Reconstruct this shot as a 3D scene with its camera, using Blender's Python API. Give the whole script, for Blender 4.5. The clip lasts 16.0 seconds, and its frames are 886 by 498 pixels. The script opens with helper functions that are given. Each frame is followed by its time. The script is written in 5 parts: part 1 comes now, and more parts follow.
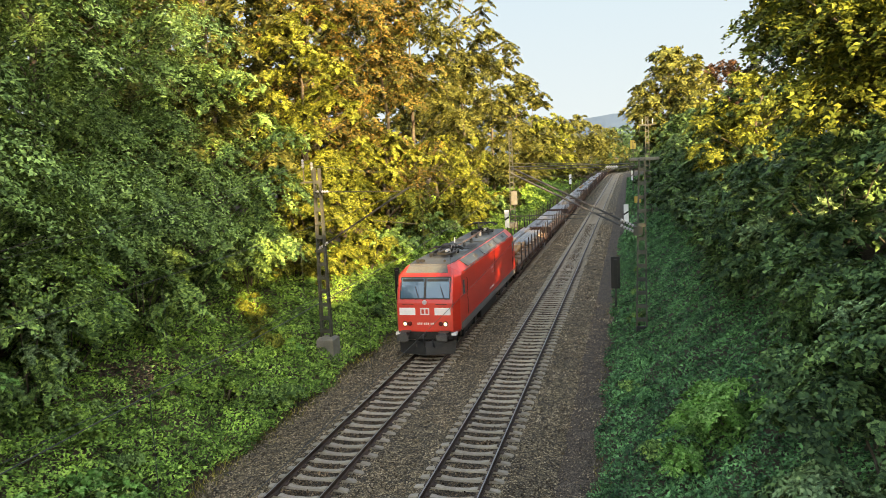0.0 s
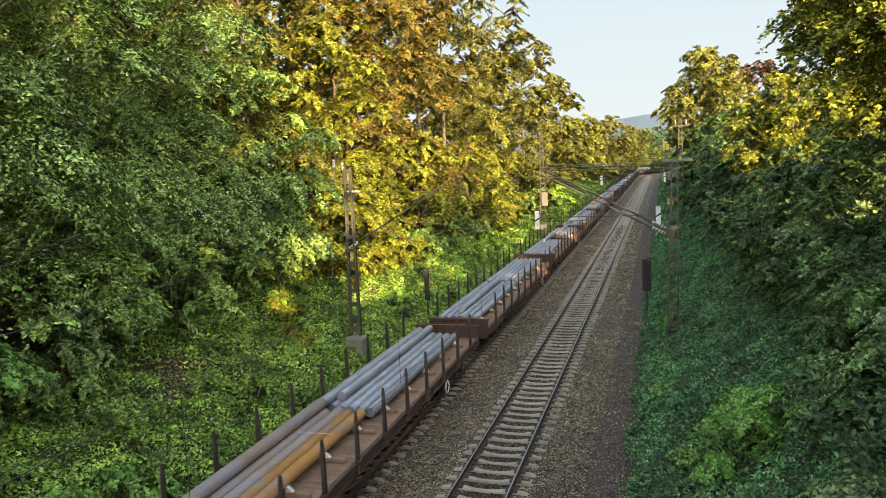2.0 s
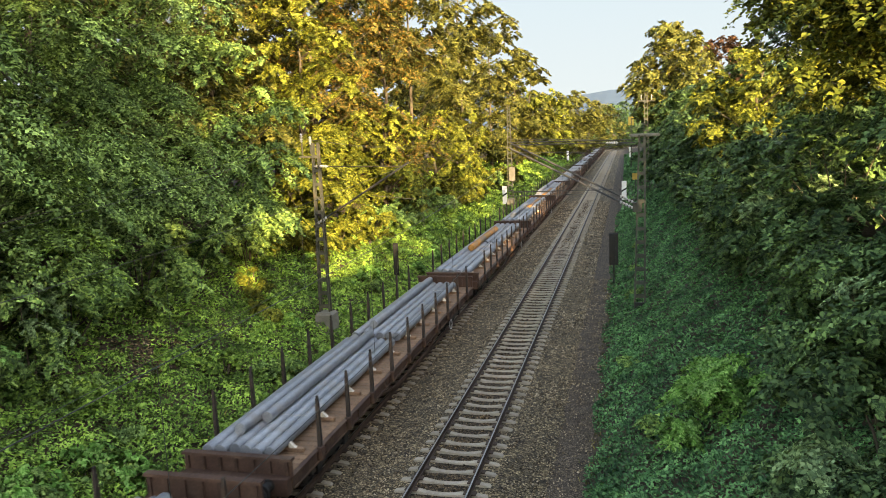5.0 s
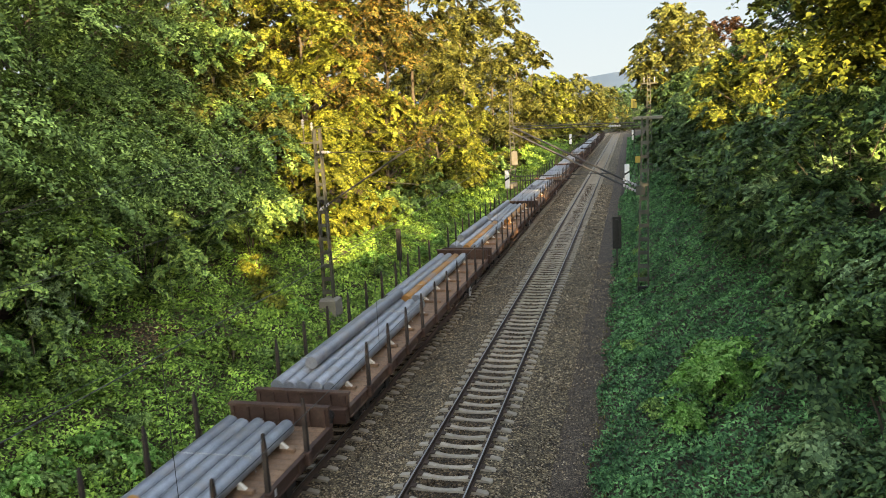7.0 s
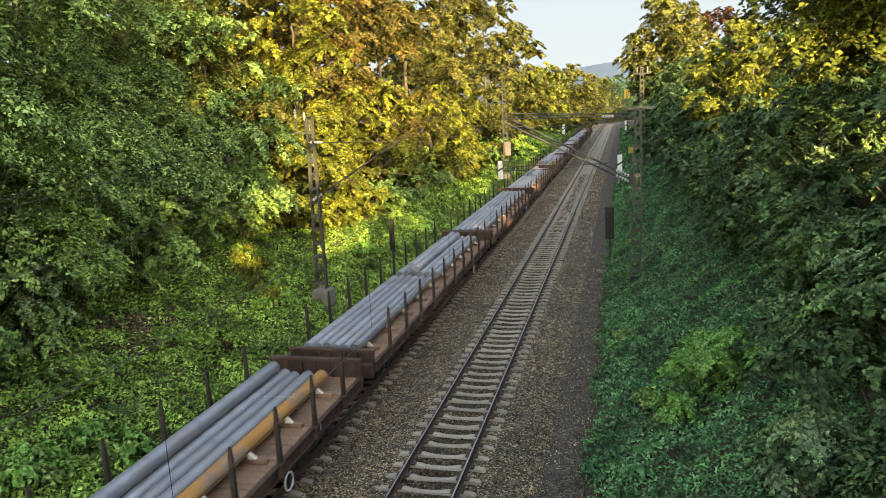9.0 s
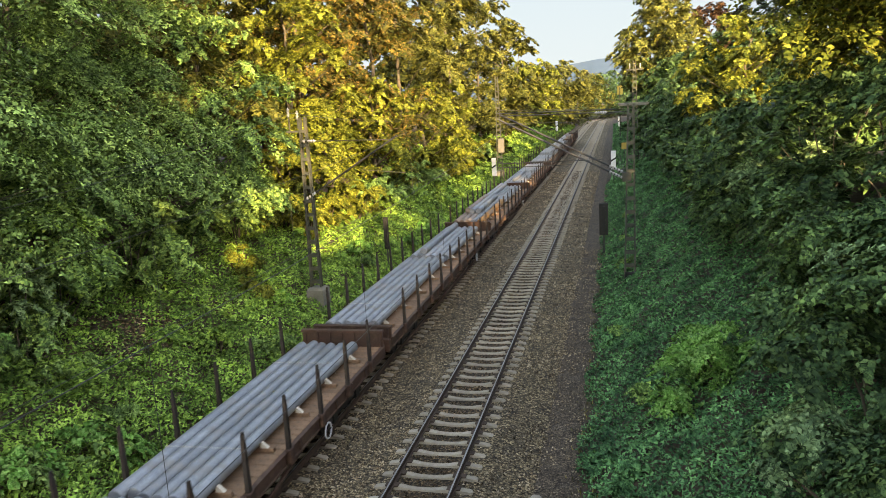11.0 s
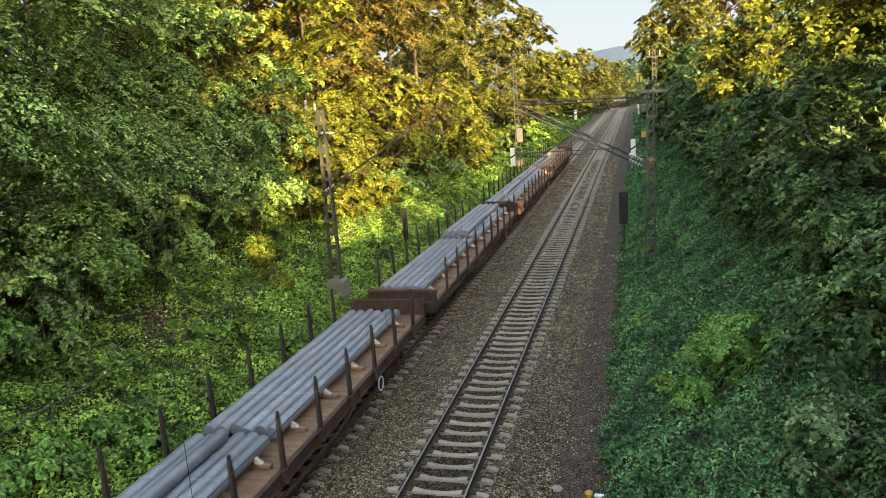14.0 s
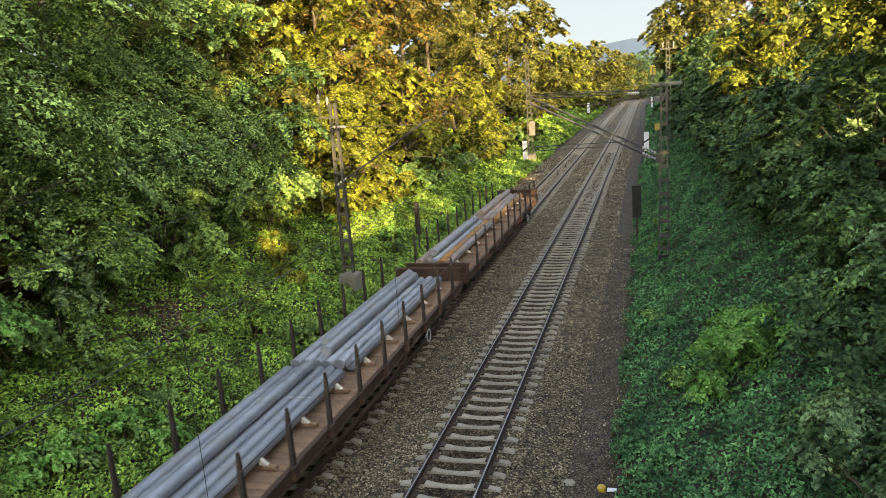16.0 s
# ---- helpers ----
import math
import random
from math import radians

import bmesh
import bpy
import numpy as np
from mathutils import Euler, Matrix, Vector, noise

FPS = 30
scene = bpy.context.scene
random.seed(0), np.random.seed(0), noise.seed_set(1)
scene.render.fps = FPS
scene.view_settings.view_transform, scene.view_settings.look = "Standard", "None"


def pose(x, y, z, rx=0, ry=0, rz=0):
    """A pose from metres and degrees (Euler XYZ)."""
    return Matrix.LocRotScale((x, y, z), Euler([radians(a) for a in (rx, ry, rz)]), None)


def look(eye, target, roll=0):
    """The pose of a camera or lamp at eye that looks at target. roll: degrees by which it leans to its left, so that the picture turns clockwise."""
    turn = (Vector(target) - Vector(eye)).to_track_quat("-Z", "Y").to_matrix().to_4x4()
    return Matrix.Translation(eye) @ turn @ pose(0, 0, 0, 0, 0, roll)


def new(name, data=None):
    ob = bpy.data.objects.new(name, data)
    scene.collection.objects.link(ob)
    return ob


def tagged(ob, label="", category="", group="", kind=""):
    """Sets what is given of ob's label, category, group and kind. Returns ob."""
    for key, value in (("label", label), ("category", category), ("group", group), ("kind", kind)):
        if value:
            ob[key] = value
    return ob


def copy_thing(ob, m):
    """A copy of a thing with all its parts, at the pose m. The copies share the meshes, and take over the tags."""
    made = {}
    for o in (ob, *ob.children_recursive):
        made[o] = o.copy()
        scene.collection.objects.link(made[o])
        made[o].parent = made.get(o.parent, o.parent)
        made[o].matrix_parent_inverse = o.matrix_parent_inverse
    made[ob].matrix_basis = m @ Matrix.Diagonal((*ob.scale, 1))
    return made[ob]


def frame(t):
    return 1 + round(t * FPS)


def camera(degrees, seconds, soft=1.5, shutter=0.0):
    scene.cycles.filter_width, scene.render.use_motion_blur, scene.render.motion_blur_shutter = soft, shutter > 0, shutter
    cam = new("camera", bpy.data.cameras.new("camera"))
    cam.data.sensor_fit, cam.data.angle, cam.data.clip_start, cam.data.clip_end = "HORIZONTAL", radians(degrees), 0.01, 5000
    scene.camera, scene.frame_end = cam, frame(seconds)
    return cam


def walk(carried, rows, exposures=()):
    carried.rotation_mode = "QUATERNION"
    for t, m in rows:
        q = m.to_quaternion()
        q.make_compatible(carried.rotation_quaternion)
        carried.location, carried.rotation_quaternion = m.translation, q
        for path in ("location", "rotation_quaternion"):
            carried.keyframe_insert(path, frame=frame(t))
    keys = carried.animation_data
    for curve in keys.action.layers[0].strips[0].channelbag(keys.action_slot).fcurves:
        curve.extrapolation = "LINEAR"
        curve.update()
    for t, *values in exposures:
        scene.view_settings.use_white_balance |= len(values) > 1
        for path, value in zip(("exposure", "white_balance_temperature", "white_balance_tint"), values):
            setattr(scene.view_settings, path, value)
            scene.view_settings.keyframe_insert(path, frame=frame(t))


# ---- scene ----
# ---- camera ----
EXPO, SKY, SUNP, HAZE = 3.46, 0.15, 2.2, 0.0965
cam = camera(62.13, 16.0, soft=0.55, shutter=0.1)


def aimed(x, y, z, yaw, pitch, roll):
    a, b = radians(yaw), radians(pitch)
    way = Vector((-math.sin(a) * math.cos(b), math.cos(a) * math.cos(b), math.sin(b)))
    return look((x, y, z), Vector((x, y, z)) + way, roll)


# seconds, eye, yaw to the left of the track, pitch, roll
PATH = [
    (0.0, 4.668, -0.029, 8.702, 14.43, -7.06, -2.69),
    (0.5, 4.669, -0.035, 8.689, 14.77, -7.29, -2.78),
    (1.0, 4.664, -0.050, 8.688, 15.18, -7.20, -2.79),
    (1.5, 4.666, -0.052, 8.694, 15.53, -7.08, -3.01),
    (2.0, 4.671, -0.014, 8.707, 16.75, -6.92, -2.44),
    (2.5, 4.660, -0.007, 8.693, 16.88, -6.75, -2.22),
    (3.0, 4.591, -0.034, 8.685, 16.36, -7.01, -2.56),
    (3.5, 4.556, -0.045, 8.682, 15.84, -7.49, -2.35),
    (4.0, 4.566, -0.066, 8.675, 14.58, -8.15, -1.90),
    (4.5, 4.556, -0.050, 8.679, 14.29, -8.63, -2.27),
    (7.0, 4.534, 0.003, 8.674, 14.51, -10.08, -2.94),
    (7.5, 4.529, 0.013, 8.677, 14.95, -10.76, -3.03),
    (8.0, 4.537, 0.023, 8.676, 15.13, -10.95, -3.04),
    (8.5, 4.532, 0.022, 8.678, 14.52, -10.93, -2.98),
    (9.0, 4.536, 0.004, 8.672, 14.00, -10.85, -2.87),
    (11.5, 4.538, 0.006, 8.675, 13.53, -11.20, -3.41),
    (12.0, 4.537, -0.003, 8.679, 13.55, -11.33, -3.49),
    (12.5, 4.537, 0.026, 8.680, 14.09, -11.40, -3.56),
    (13.0, 4.544, 0.038, 8.662, 14.55, -11.65, -3.83),
    (13.5, 4.545, 0.024, 8.675, 14.80, -11.66, -4.03),
    (14.0, 4.552, 0.038, 8.665, 15.16, -11.68, -4.16),
    (14.5, 4.550, 0.050, 8.669, 15.31, -11.72, -4.25),
    (15.0, 4.550, 0.049, 8.681, 15.58, -11.90, -4.21),
    (15.5, 4.552, 0.049, 8.681, 15.92, -11.92, -4.24),
    (16.0, 4.544, 0.048, 8.674, 16.16, -12.11, -4.39),
]
walk(cam, [(r[0], aimed(*r[1:])) for r in PATH], [(0.0, EXPO, 9100, 17), (16.0, EXPO, 9100, 17)])

# ---- world and sun ----
SUN_TO = Vector((0.56, -0.80, 0.235)).normalized()
world = bpy.data.worlds.new("sky")
scene.world = world
world.use_nodes = True
wn = world.node_tree
sky = wn.nodes.new("ShaderNodeTexSky")
sky.sky_type = "NISHITA"
sky.sun_disc = False
sky.sun_elevation = math.asin(SUN_TO.z)
sky.sun_rotation = math.atan2(SUN_TO.x, SUN_TO.y)
sky.air_density, sky.dust_density, sky.ozone_density = 1.0, 0.6, 1.0
wn.nodes["Background"].inputs["Strength"].default_value = SKY
wn.links.new(sky.outputs[0], wn.nodes["Background"].inputs["Color"])
sun = new("sun", bpy.data.lights.new("sun", "SUN"))
sun.data.energy, sun.data.angle, sun.data.color = SUNP, radians(0.6), (1.0, 0.84, 0.56)
sun.matrix_world = look(SUN_TO * 100, (0, 0, 0))


# ---- materials ----
def ramp(nt, fac, stops):
    n = nt.nodes.new("ShaderNodeValToRGB")
    el = n.color_ramp.elements
    while len(el) < len(stops):
        el.new(0.5)
    for e, (p, c) in zip(el, stops):
        e.position, e.color = p, (*c, 1)
    nt.links.new(fac, n.inputs[0])
    return n.outputs[0]


def noise_tex(nt, scale, detail=4.0, rough=0.6, vec=None):
    n = nt.nodes.new("ShaderNodeTexNoise")
    n.inputs["Scale"].default_value, n.inputs["Detail"].default_value, n.inputs["Roughness"].default_value = scale, detail, rough
    if vec is not None:
        nt.links.new(vec, n.inputs["Vector"])
    return n.outputs["Fac"]


def mixed(nt, fac, a, b, how="MIX"):
    n = nt.nodes.new("ShaderNodeMix")
    n.data_type, n.blend_type = "RGBA", how
    for sock, v in ((n.inputs[0], fac), (n.inputs[6], a), (n.inputs[7], b)):
        if isinstance(v, (int, float)):
            sock.default_value = v
        elif isinstance(v, tuple):
            sock.default_value = (*v, 1)
        else:
            nt.links.new(v, sock)
    return n.outputs[2]


def started(name):
    m = bpy.data.materials.new(name)
    m.use_nodes = True
    nt = m.node_tree
    co = nt.nodes.new("ShaderNodeNewGeometry")
    return m, nt, nt.nodes["Principled BSDF"], co


def surface(name, dark, light, scale=6.0, fine=60.0, rough=0.7, metal=0.0, bump=0.2, dist=0.01, wear=None, wear_amount=0.5, local=True):
    """A plain surface: two scales of noise between two colours, relief, and an optional wear colour in patches."""
    m, nt, p, geo = started(name)
    tc = nt.nodes.new("ShaderNodeTexCoord")
    vec = tc.outputs["Object"] if local else geo.outputs["Position"]
    a, b = noise_tex(nt, scale, 5, 0.6, vec), noise_tex(nt, fine, 3, 0.6, vec)
    f = mixed(nt, 0.45, a, b)
    col = ramp(nt, f, [(0.35, dark), (0.65, light)])
    info = nt.nodes.new("ShaderNodeObjectInfo")
    tone = ramp(nt, info.outputs["Random"], [(0.0, (0.82, 0.82, 0.82)), (1.0, (1.15, 1.15, 1.15))])
    col = mixed(nt, 1.0, col, tone, "MULTIPLY")
    if wear:
        w = ramp(nt, noise_tex(nt, scale * 0.6, 6, 0.7, vec), [(0.5, (0, 0, 0)), (0.62, (wear_amount,) * 3)])
        col = mixed(nt, w, col, wear)
    nt.links.new(col, p.inputs["Base Color"])
    p.inputs["Roughness"].default_value, p.inputs["Metallic"].default_value = rough, metal
    p.inputs["Specular IOR Level"].default_value = 0.5 if rough < 0.6 else 0.25
    bn = nt.nodes.new("ShaderNodeBump")
    bn.inputs["Strength"].default_value, bn.inputs["Distance"].default_value = bump, dist
    nt.links.new(b, bn.inputs["Height"])
    nt.links.new(bn.outputs[0], p.inputs["Normal"])
    return m


def leaf(name, stops, rough=0.6, through_light=0.05):
    """Foliage: a colour of its own for each leaf, some light coming through it."""
    m, nt, p, geo = started(name)
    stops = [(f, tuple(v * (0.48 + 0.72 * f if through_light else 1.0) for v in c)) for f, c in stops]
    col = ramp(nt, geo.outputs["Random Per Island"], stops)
    # broad patches put shade between clumps into the colour, dark against light
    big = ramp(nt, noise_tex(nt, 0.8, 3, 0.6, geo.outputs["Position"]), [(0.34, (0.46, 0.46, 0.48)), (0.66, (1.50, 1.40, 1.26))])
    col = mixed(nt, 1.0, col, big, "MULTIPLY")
    nt.links.new(col, p.inputs["Base Color"])
    p.inputs["Roughness"].default_value = rough
    p.inputs["Specular IOR Level"].default_value = 0.05
    tr = nt.nodes.new("ShaderNodeBsdfTranslucent")
    nt.links.new(mixed(nt, 1.0, col, (1.25, 1.15, 0.45), "MULTIPLY"), tr.inputs["Color"])
    mx = nt.nodes.new("ShaderNodeMixShader")
    mx.inputs[0].default_value = through_light
    nt.links.new(p.outputs[0], mx.inputs[1])
    nt.links.new(tr.outputs[0], mx.inputs[2])
    nt.links.new(mx.outputs[0], nt.nodes["Material Output"].inputs["Surface"])
    return m


def glow(name, colour, strength):
    m, nt, p, geo = started(name)
    p.inputs["Base Color"].default_value = (*colour, 1)
    p.inputs["Emission Color"].default_value = (*colour, 1)
    p.inputs["Emission Strength"].default_value = strength
    return m


def glass(name):
    m, nt, p, geo = started(name)
    # the blue of the reflected sky is put into the base colour
    p.inputs["Base Color"].default_value = (0.030, 0.066, 0.09, 1)
    p.inputs["Roughness"].default_value = 0.04
    p.inputs["Specular IOR Level"].default_value = 0.5
    p.inputs["Coat Weight"].default_value = 0.6
    p.inputs["Coat Roughness"].default_value = 0.02
    p.inputs["Coat IOR"].default_value = 1.4
    return m


RED = surface("traffic_red_paint", (0.3596, 0.0149, 0.0068), (0.4154, 0.0211, 0.0093), 1.2, 9, 0.40, 0, 0.03, 0.003, (0.279, 0.0372, 0.0217), 0.25)
LOCO_GREY = surface("grey_paint", (0.0589, 0.067, 0.0651), (0.093, 0.1011, 0.0961), 1.5, 14, 0.7, 0, 0.05, 0.004, (0.0558, 0.0527, 0.0465), 0.5)
ROOF_DARK = surface("sooty_roof_paint", (0.0465, 0.0508, 0.0484), (0.0806, 0.0837, 0.0775), 1.4, 18, 0.65, 0, 0.1, 0.005, (0.062, 0.0434, 0.0279), 0.5)
SKIRT = surface("grey_skirt_paint", (0.0682, 0.0694, 0.0651), (0.124, 0.1209, 0.1085), 2, 20, 0.55, 0, 0.05, 0.004, (0.0682, 0.0527, 0.0372), 0.6)
WHITE = surface("white_paint", (0.4092, 0.4154, 0.4092), (0.4836, 0.4836, 0.4774), 3, 30, 0.45, 0, 0.03, 0.002)
BLACK = surface("dark_iron", (0.0099, 0.0099, 0.0099), (0.0217, 0.0205, 0.0186), 4, 40, 0.6, 0.2, 0.15, 0.004)
IRON = surface("worn_grey_iron", (0.0217, 0.0217, 0.0217), (0.0527, 0.0515, 0.0484), 5, 40, 0.55, 0.3, 0.15, 0.004, (0.0558, 0.0372, 0.0248), 0.4)
INSUL = surface("grey_porcelain", (0.217, 0.2108, 0.1984), (0.31, 0.3038, 0.2914), 8, 40, 0.3, 0, 0.03, 0.002)
COPPER = surface("brown_busbar", (0.0992, 0.0527, 0.031), (0.1612, 0.093, 0.0558), 5, 30, 0.5, 0.3, 0.05, 0.002)
LAMP = glow("warm_headlight", (1.0, 0.78, 0.42), 0.36)
LENS = surface("dark_red_lens", (0.062, 0.0074, 0.0062), (0.0992, 0.0124, 0.0093), 8, 40, 0.2)
PANE = glass("windscreen_glass")
BROWN = surface("rust_brown_wagon_paint", (0.0279, 0.0149, 0.0105), (0.0651, 0.0329, 0.0217), 1.3, 20, 0.75, 0.1, 0.2, 0.006, (0.0992, 0.062, 0.0403), 0.5)
STAKE = surface("dark_stake_steel", (0.0174, 0.0136, 0.0118), (0.0341, 0.0248, 0.0198), 3, 30, 0.65, 0.3, 0.15, 0.004, (0.0868, 0.0403, 0.0217), 0.5)
PLANK = surface("grey_brown_deck_planks", (0.1048, 0.0571, 0.0319), (0.2096, 0.1207, 0.0694), 1.8, 40, 0.85, 0, 0.3, 0.006, (0.0645, 0.0402, 0.0278), 0.6)
STEEL = surface("blue_grey_bar_steel", (0.1023, 0.1097, 0.1228), (0.2108, 0.2201, 0.2325), 1.6, 30, 0.45, 0.3, 0.12, 0.004, (0.155, 0.140, 0.128), 0.8)
RUST = surface("orange_rust_bar", (0.1984, 0.0837, 0.0217), (0.3224, 0.1519, 0.0403), 0.9, 24, 0.7, 0.1, 0.12, 0.004, (0.1488, 0.1178, 0.0992), 0.85)
PALE_RUST = surface("pale_rust_bar", (0.1488, 0.1054, 0.0806), (0.2232, 0.1674, 0.1302), 0.9, 24, 0.65, 0.1, 0.1, 0.004, (0.155, 0.1488, 0.1612), 0.7)
CHOCK = surface("pale_timber_chock", (0.3224, 0.2666, 0.1984), (0.434, 0.3844, 0.31), 9, 40, 0.8)
BALLAST = surface("ballast_bed", (0.0421, 0.0310, 0.0175), (0.2406, 0.1860, 0.1107), 4, 21, 0.9, 0, 1.0, 0.05, (0.0511, 0.0422, 0.0321), 0.7, local=False)
CINDER = surface("dark_cinder_path", (0.0356, 0.0264, 0.0179), (0.1279, 0.0945, 0.0659), 2.5, 22, 0.95, 0, 0.8, 0.03, (0.1162, 0.0930, 0.0736), 0.5, local=False)
def track_stain(m):
    """Dark oil and brake dust in the ballast along the middle of each track."""
    nt = m.node_tree
    p = nt.nodes["Principled BSDF"]
    geo = nt.nodes.new("ShaderNodeNewGeometry")
    sep = nt.nodes.new("ShaderNodeSeparateXYZ")
    nt.links.new(geo.outputs["Position"], sep.inputs[0])
    masks = []
    for cx in (LEFT_X, 0.0):
        off = nt.nodes.new("ShaderNodeMath")
        off.operation, off.inputs[1].default_value = "SUBTRACT", cx
        nt.links.new(sep.outputs[0], off.inputs[0])
        away = nt.nodes.new("ShaderNodeMath")
        away.operation = "ABSOLUTE"
        nt.links.new(off.outputs[0], away.inputs[0])
        rough = nt.nodes.new("ShaderNodeMath")
        rough.operation, rough.inputs[1].default_value = "MULTIPLY_ADD", 0.5
        nt.links.new(noise_tex(nt, 3.0, 4, 0.6, geo.outputs["Position"]), rough.inputs[0])
        nt.links.new(away.outputs[0], rough.inputs[2])
        masks.append(ramp(nt, rough.outputs[0], [(0.80, (0.48, 0.43, 0.40)), (1.0, (1, 1, 1))]))
    was = p.inputs["Base Color"].links[0].from_socket
    nt.links.new(mixed(nt, 1.0, mixed(nt, 1.0, was, masks[0], "MULTIPLY"), masks[1], "MULTIPLY"), p.inputs["Base Color"])
    return m


def pebbled(m, scale, low, high, depth):
    """Fine stones: a tone of its own for each cell and dark joints between them."""
    nt = m.node_tree
    p = nt.nodes["Principled BSDF"]
    geo = nt.nodes.new("ShaderNodeNewGeometry")
    cell = nt.nodes.new("ShaderNodeTexVoronoi")
    cell.inputs["Scale"].default_value = scale
    nt.links.new(geo.outputs["Position"], cell.inputs["Vector"])
    sep = nt.nodes.new("ShaderNodeSeparateColor")
    nt.links.new(cell.outputs["Color"], sep.inputs[0])
    tone = ramp(nt, sep.outputs[0], [(0.0, (low, low, low)), (0.55, (1.0, 0.98, 0.95)), (1.0, (high, high * 0.97, high * 0.92))])
    joint = ramp(nt, cell.outputs["Distance"], [(0.30, (1.0, 1.0, 1.0)), (0.72, (0.22, 0.20, 0.19))])
    was = p.inputs["Base Color"].links[0].from_socket
    nt.links.new(mixed(nt, 1.0, mixed(nt, 1.0, was, tone, "MULTIPLY"), joint, "MULTIPLY"), p.inputs["Base Color"])
    bump = nt.nodes.new("ShaderNodeBump")
    bump.invert = True
    bump.inputs["Strength"].default_value, bump.inputs["Distance"].default_value = 0.8, depth
    nt.links.new(cell.outputs["Distance"], bump.inputs["Height"])
    if p.inputs["Normal"].links:
        nt.links.new(p.inputs["Normal"].links[0].from_socket, bump.inputs["Normal"])
    nt.links.new(bump.outputs[0], p.inputs["Normal"])


LEFT_X = -4.12
pebbled(BALLAST, 17.0, 0.5, 2.6, 0.04)
pebbled(CINDER, 24.0, 0.7, 1.9, 0.02)
track_stain(BALLAST)
STONE = leaf("ballast_stone", [(0.0, (0.0248, 0.018, 0.0118)), (0.45, (0.1178, 0.0887, 0.057)), (0.8, (0.248, 0.1953, 0.1333)), (1.0, (0.3348, 0.279, 0.2046))], 0.85, 0.0)
track_stain(STONE)
SLEEPER = surface("weathered_concrete_sleeper", (0.1942, 0.1618, 0.1214), (0.2967, 0.2562, 0.1969), 2.5, 40, 0.9, 0, 0.3, 0.006, (0.1456, 0.1106, 0.0809), 0.5)
RAIL = surface("rusty_rail_steel", (0.031, 0.0198, 0.0143), (0.0713, 0.0446, 0.031), 5, 40, 0.7, 0.4, 0.1, 0.003, local=False)
SHINE = surface("polished_rail_head", (0.1488, 0.1395, 0.1302), (0.248, 0.2387, 0.2294), 2, 30, 0.36, 0.85, 0.03, 0.001, local=False)
EARTH = surface("bank_soil", (0.0136, 0.0099, 0.0062), (0.0527, 0.0347, 0.0211), 0.7, 9, 0.95, 0, 0.8, 0.05, (0.0806, 0.0546, 0.0347), 0.4, local=False)
MAST = surface("weathered_mast_steel", (0.026, 0.0298, 0.0236), (0.0589, 0.062, 0.0471), 4, 30, 0.7, 0.2, 0.1, 0.003, (0.093, 0.062, 0.0372), 0.35)
CONCRETE = surface("old_concrete", (0.0682, 0.0657, 0.0546), (0.1302, 0.124, 0.1023), 2, 30, 0.9, 0, 0.35, 0.01, (0.0806, 0.0806, 0.0558), 0.6)
WIRE = surface("dark_wire", (0.0124, 0.013, 0.0124), (0.0279, 0.0279, 0.026), 5, 40, 0.55, 0.4, 0.05, 0.001)
YELLOW = surface("yellow_plastic", (0.3844, 0.2232, 0.0186), (0.465, 0.2852, 0.031), 6, 40, 0.5)
SIGNAL_YELLOW = surface("yellow_signal_board", (0.341, 0.2232, 0.0372), (0.434, 0.2976, 0.062), 4, 30, 0.6)
BARK = surface("grey_brown_bark", (0.0341, 0.0267, 0.0186), (0.093, 0.0744, 0.0527), 3, 22, 0.9, 0, 0.6, 0.02, (0.0744, 0.0806, 0.0434), 0.5, local=False)
# distance haze is put into this blue
HILL = surface("hazy_blue_forest_hill", (0.0211, 0.0409, 0.0744), (0.0285, 0.0508, 0.0868), 0.01, 0.05, 1.0, 0, 0.0, 0.01, local=False)

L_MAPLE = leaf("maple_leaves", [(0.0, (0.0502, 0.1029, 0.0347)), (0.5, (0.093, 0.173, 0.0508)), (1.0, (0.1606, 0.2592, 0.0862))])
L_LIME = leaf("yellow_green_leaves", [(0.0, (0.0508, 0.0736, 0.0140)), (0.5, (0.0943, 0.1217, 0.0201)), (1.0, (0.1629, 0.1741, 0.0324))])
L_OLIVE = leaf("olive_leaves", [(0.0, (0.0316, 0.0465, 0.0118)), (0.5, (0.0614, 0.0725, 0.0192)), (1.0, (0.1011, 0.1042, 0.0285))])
# lit copy of the olive leaves, with sunlight put into the colour
L_OLIVE_LIT = leaf("sunlit_olive_leaves", [(0.0, (0.041, 0.060, 0.015)), (0.5, (0.080, 0.094, 0.025)), (1.0, (0.131, 0.135, 0.037))])
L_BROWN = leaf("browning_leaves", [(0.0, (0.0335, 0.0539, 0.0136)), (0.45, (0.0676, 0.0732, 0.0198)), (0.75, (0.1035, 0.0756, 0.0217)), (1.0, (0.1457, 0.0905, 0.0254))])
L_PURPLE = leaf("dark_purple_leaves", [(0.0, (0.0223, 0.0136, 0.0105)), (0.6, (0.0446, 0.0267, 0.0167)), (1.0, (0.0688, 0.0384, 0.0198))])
# shaded copy of the hedge green: the bank's shade is in the colour
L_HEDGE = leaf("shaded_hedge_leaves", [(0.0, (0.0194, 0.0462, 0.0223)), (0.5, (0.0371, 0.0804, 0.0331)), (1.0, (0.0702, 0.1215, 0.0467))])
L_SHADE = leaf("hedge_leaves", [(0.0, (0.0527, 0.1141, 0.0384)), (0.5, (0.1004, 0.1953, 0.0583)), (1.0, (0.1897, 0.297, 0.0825))])
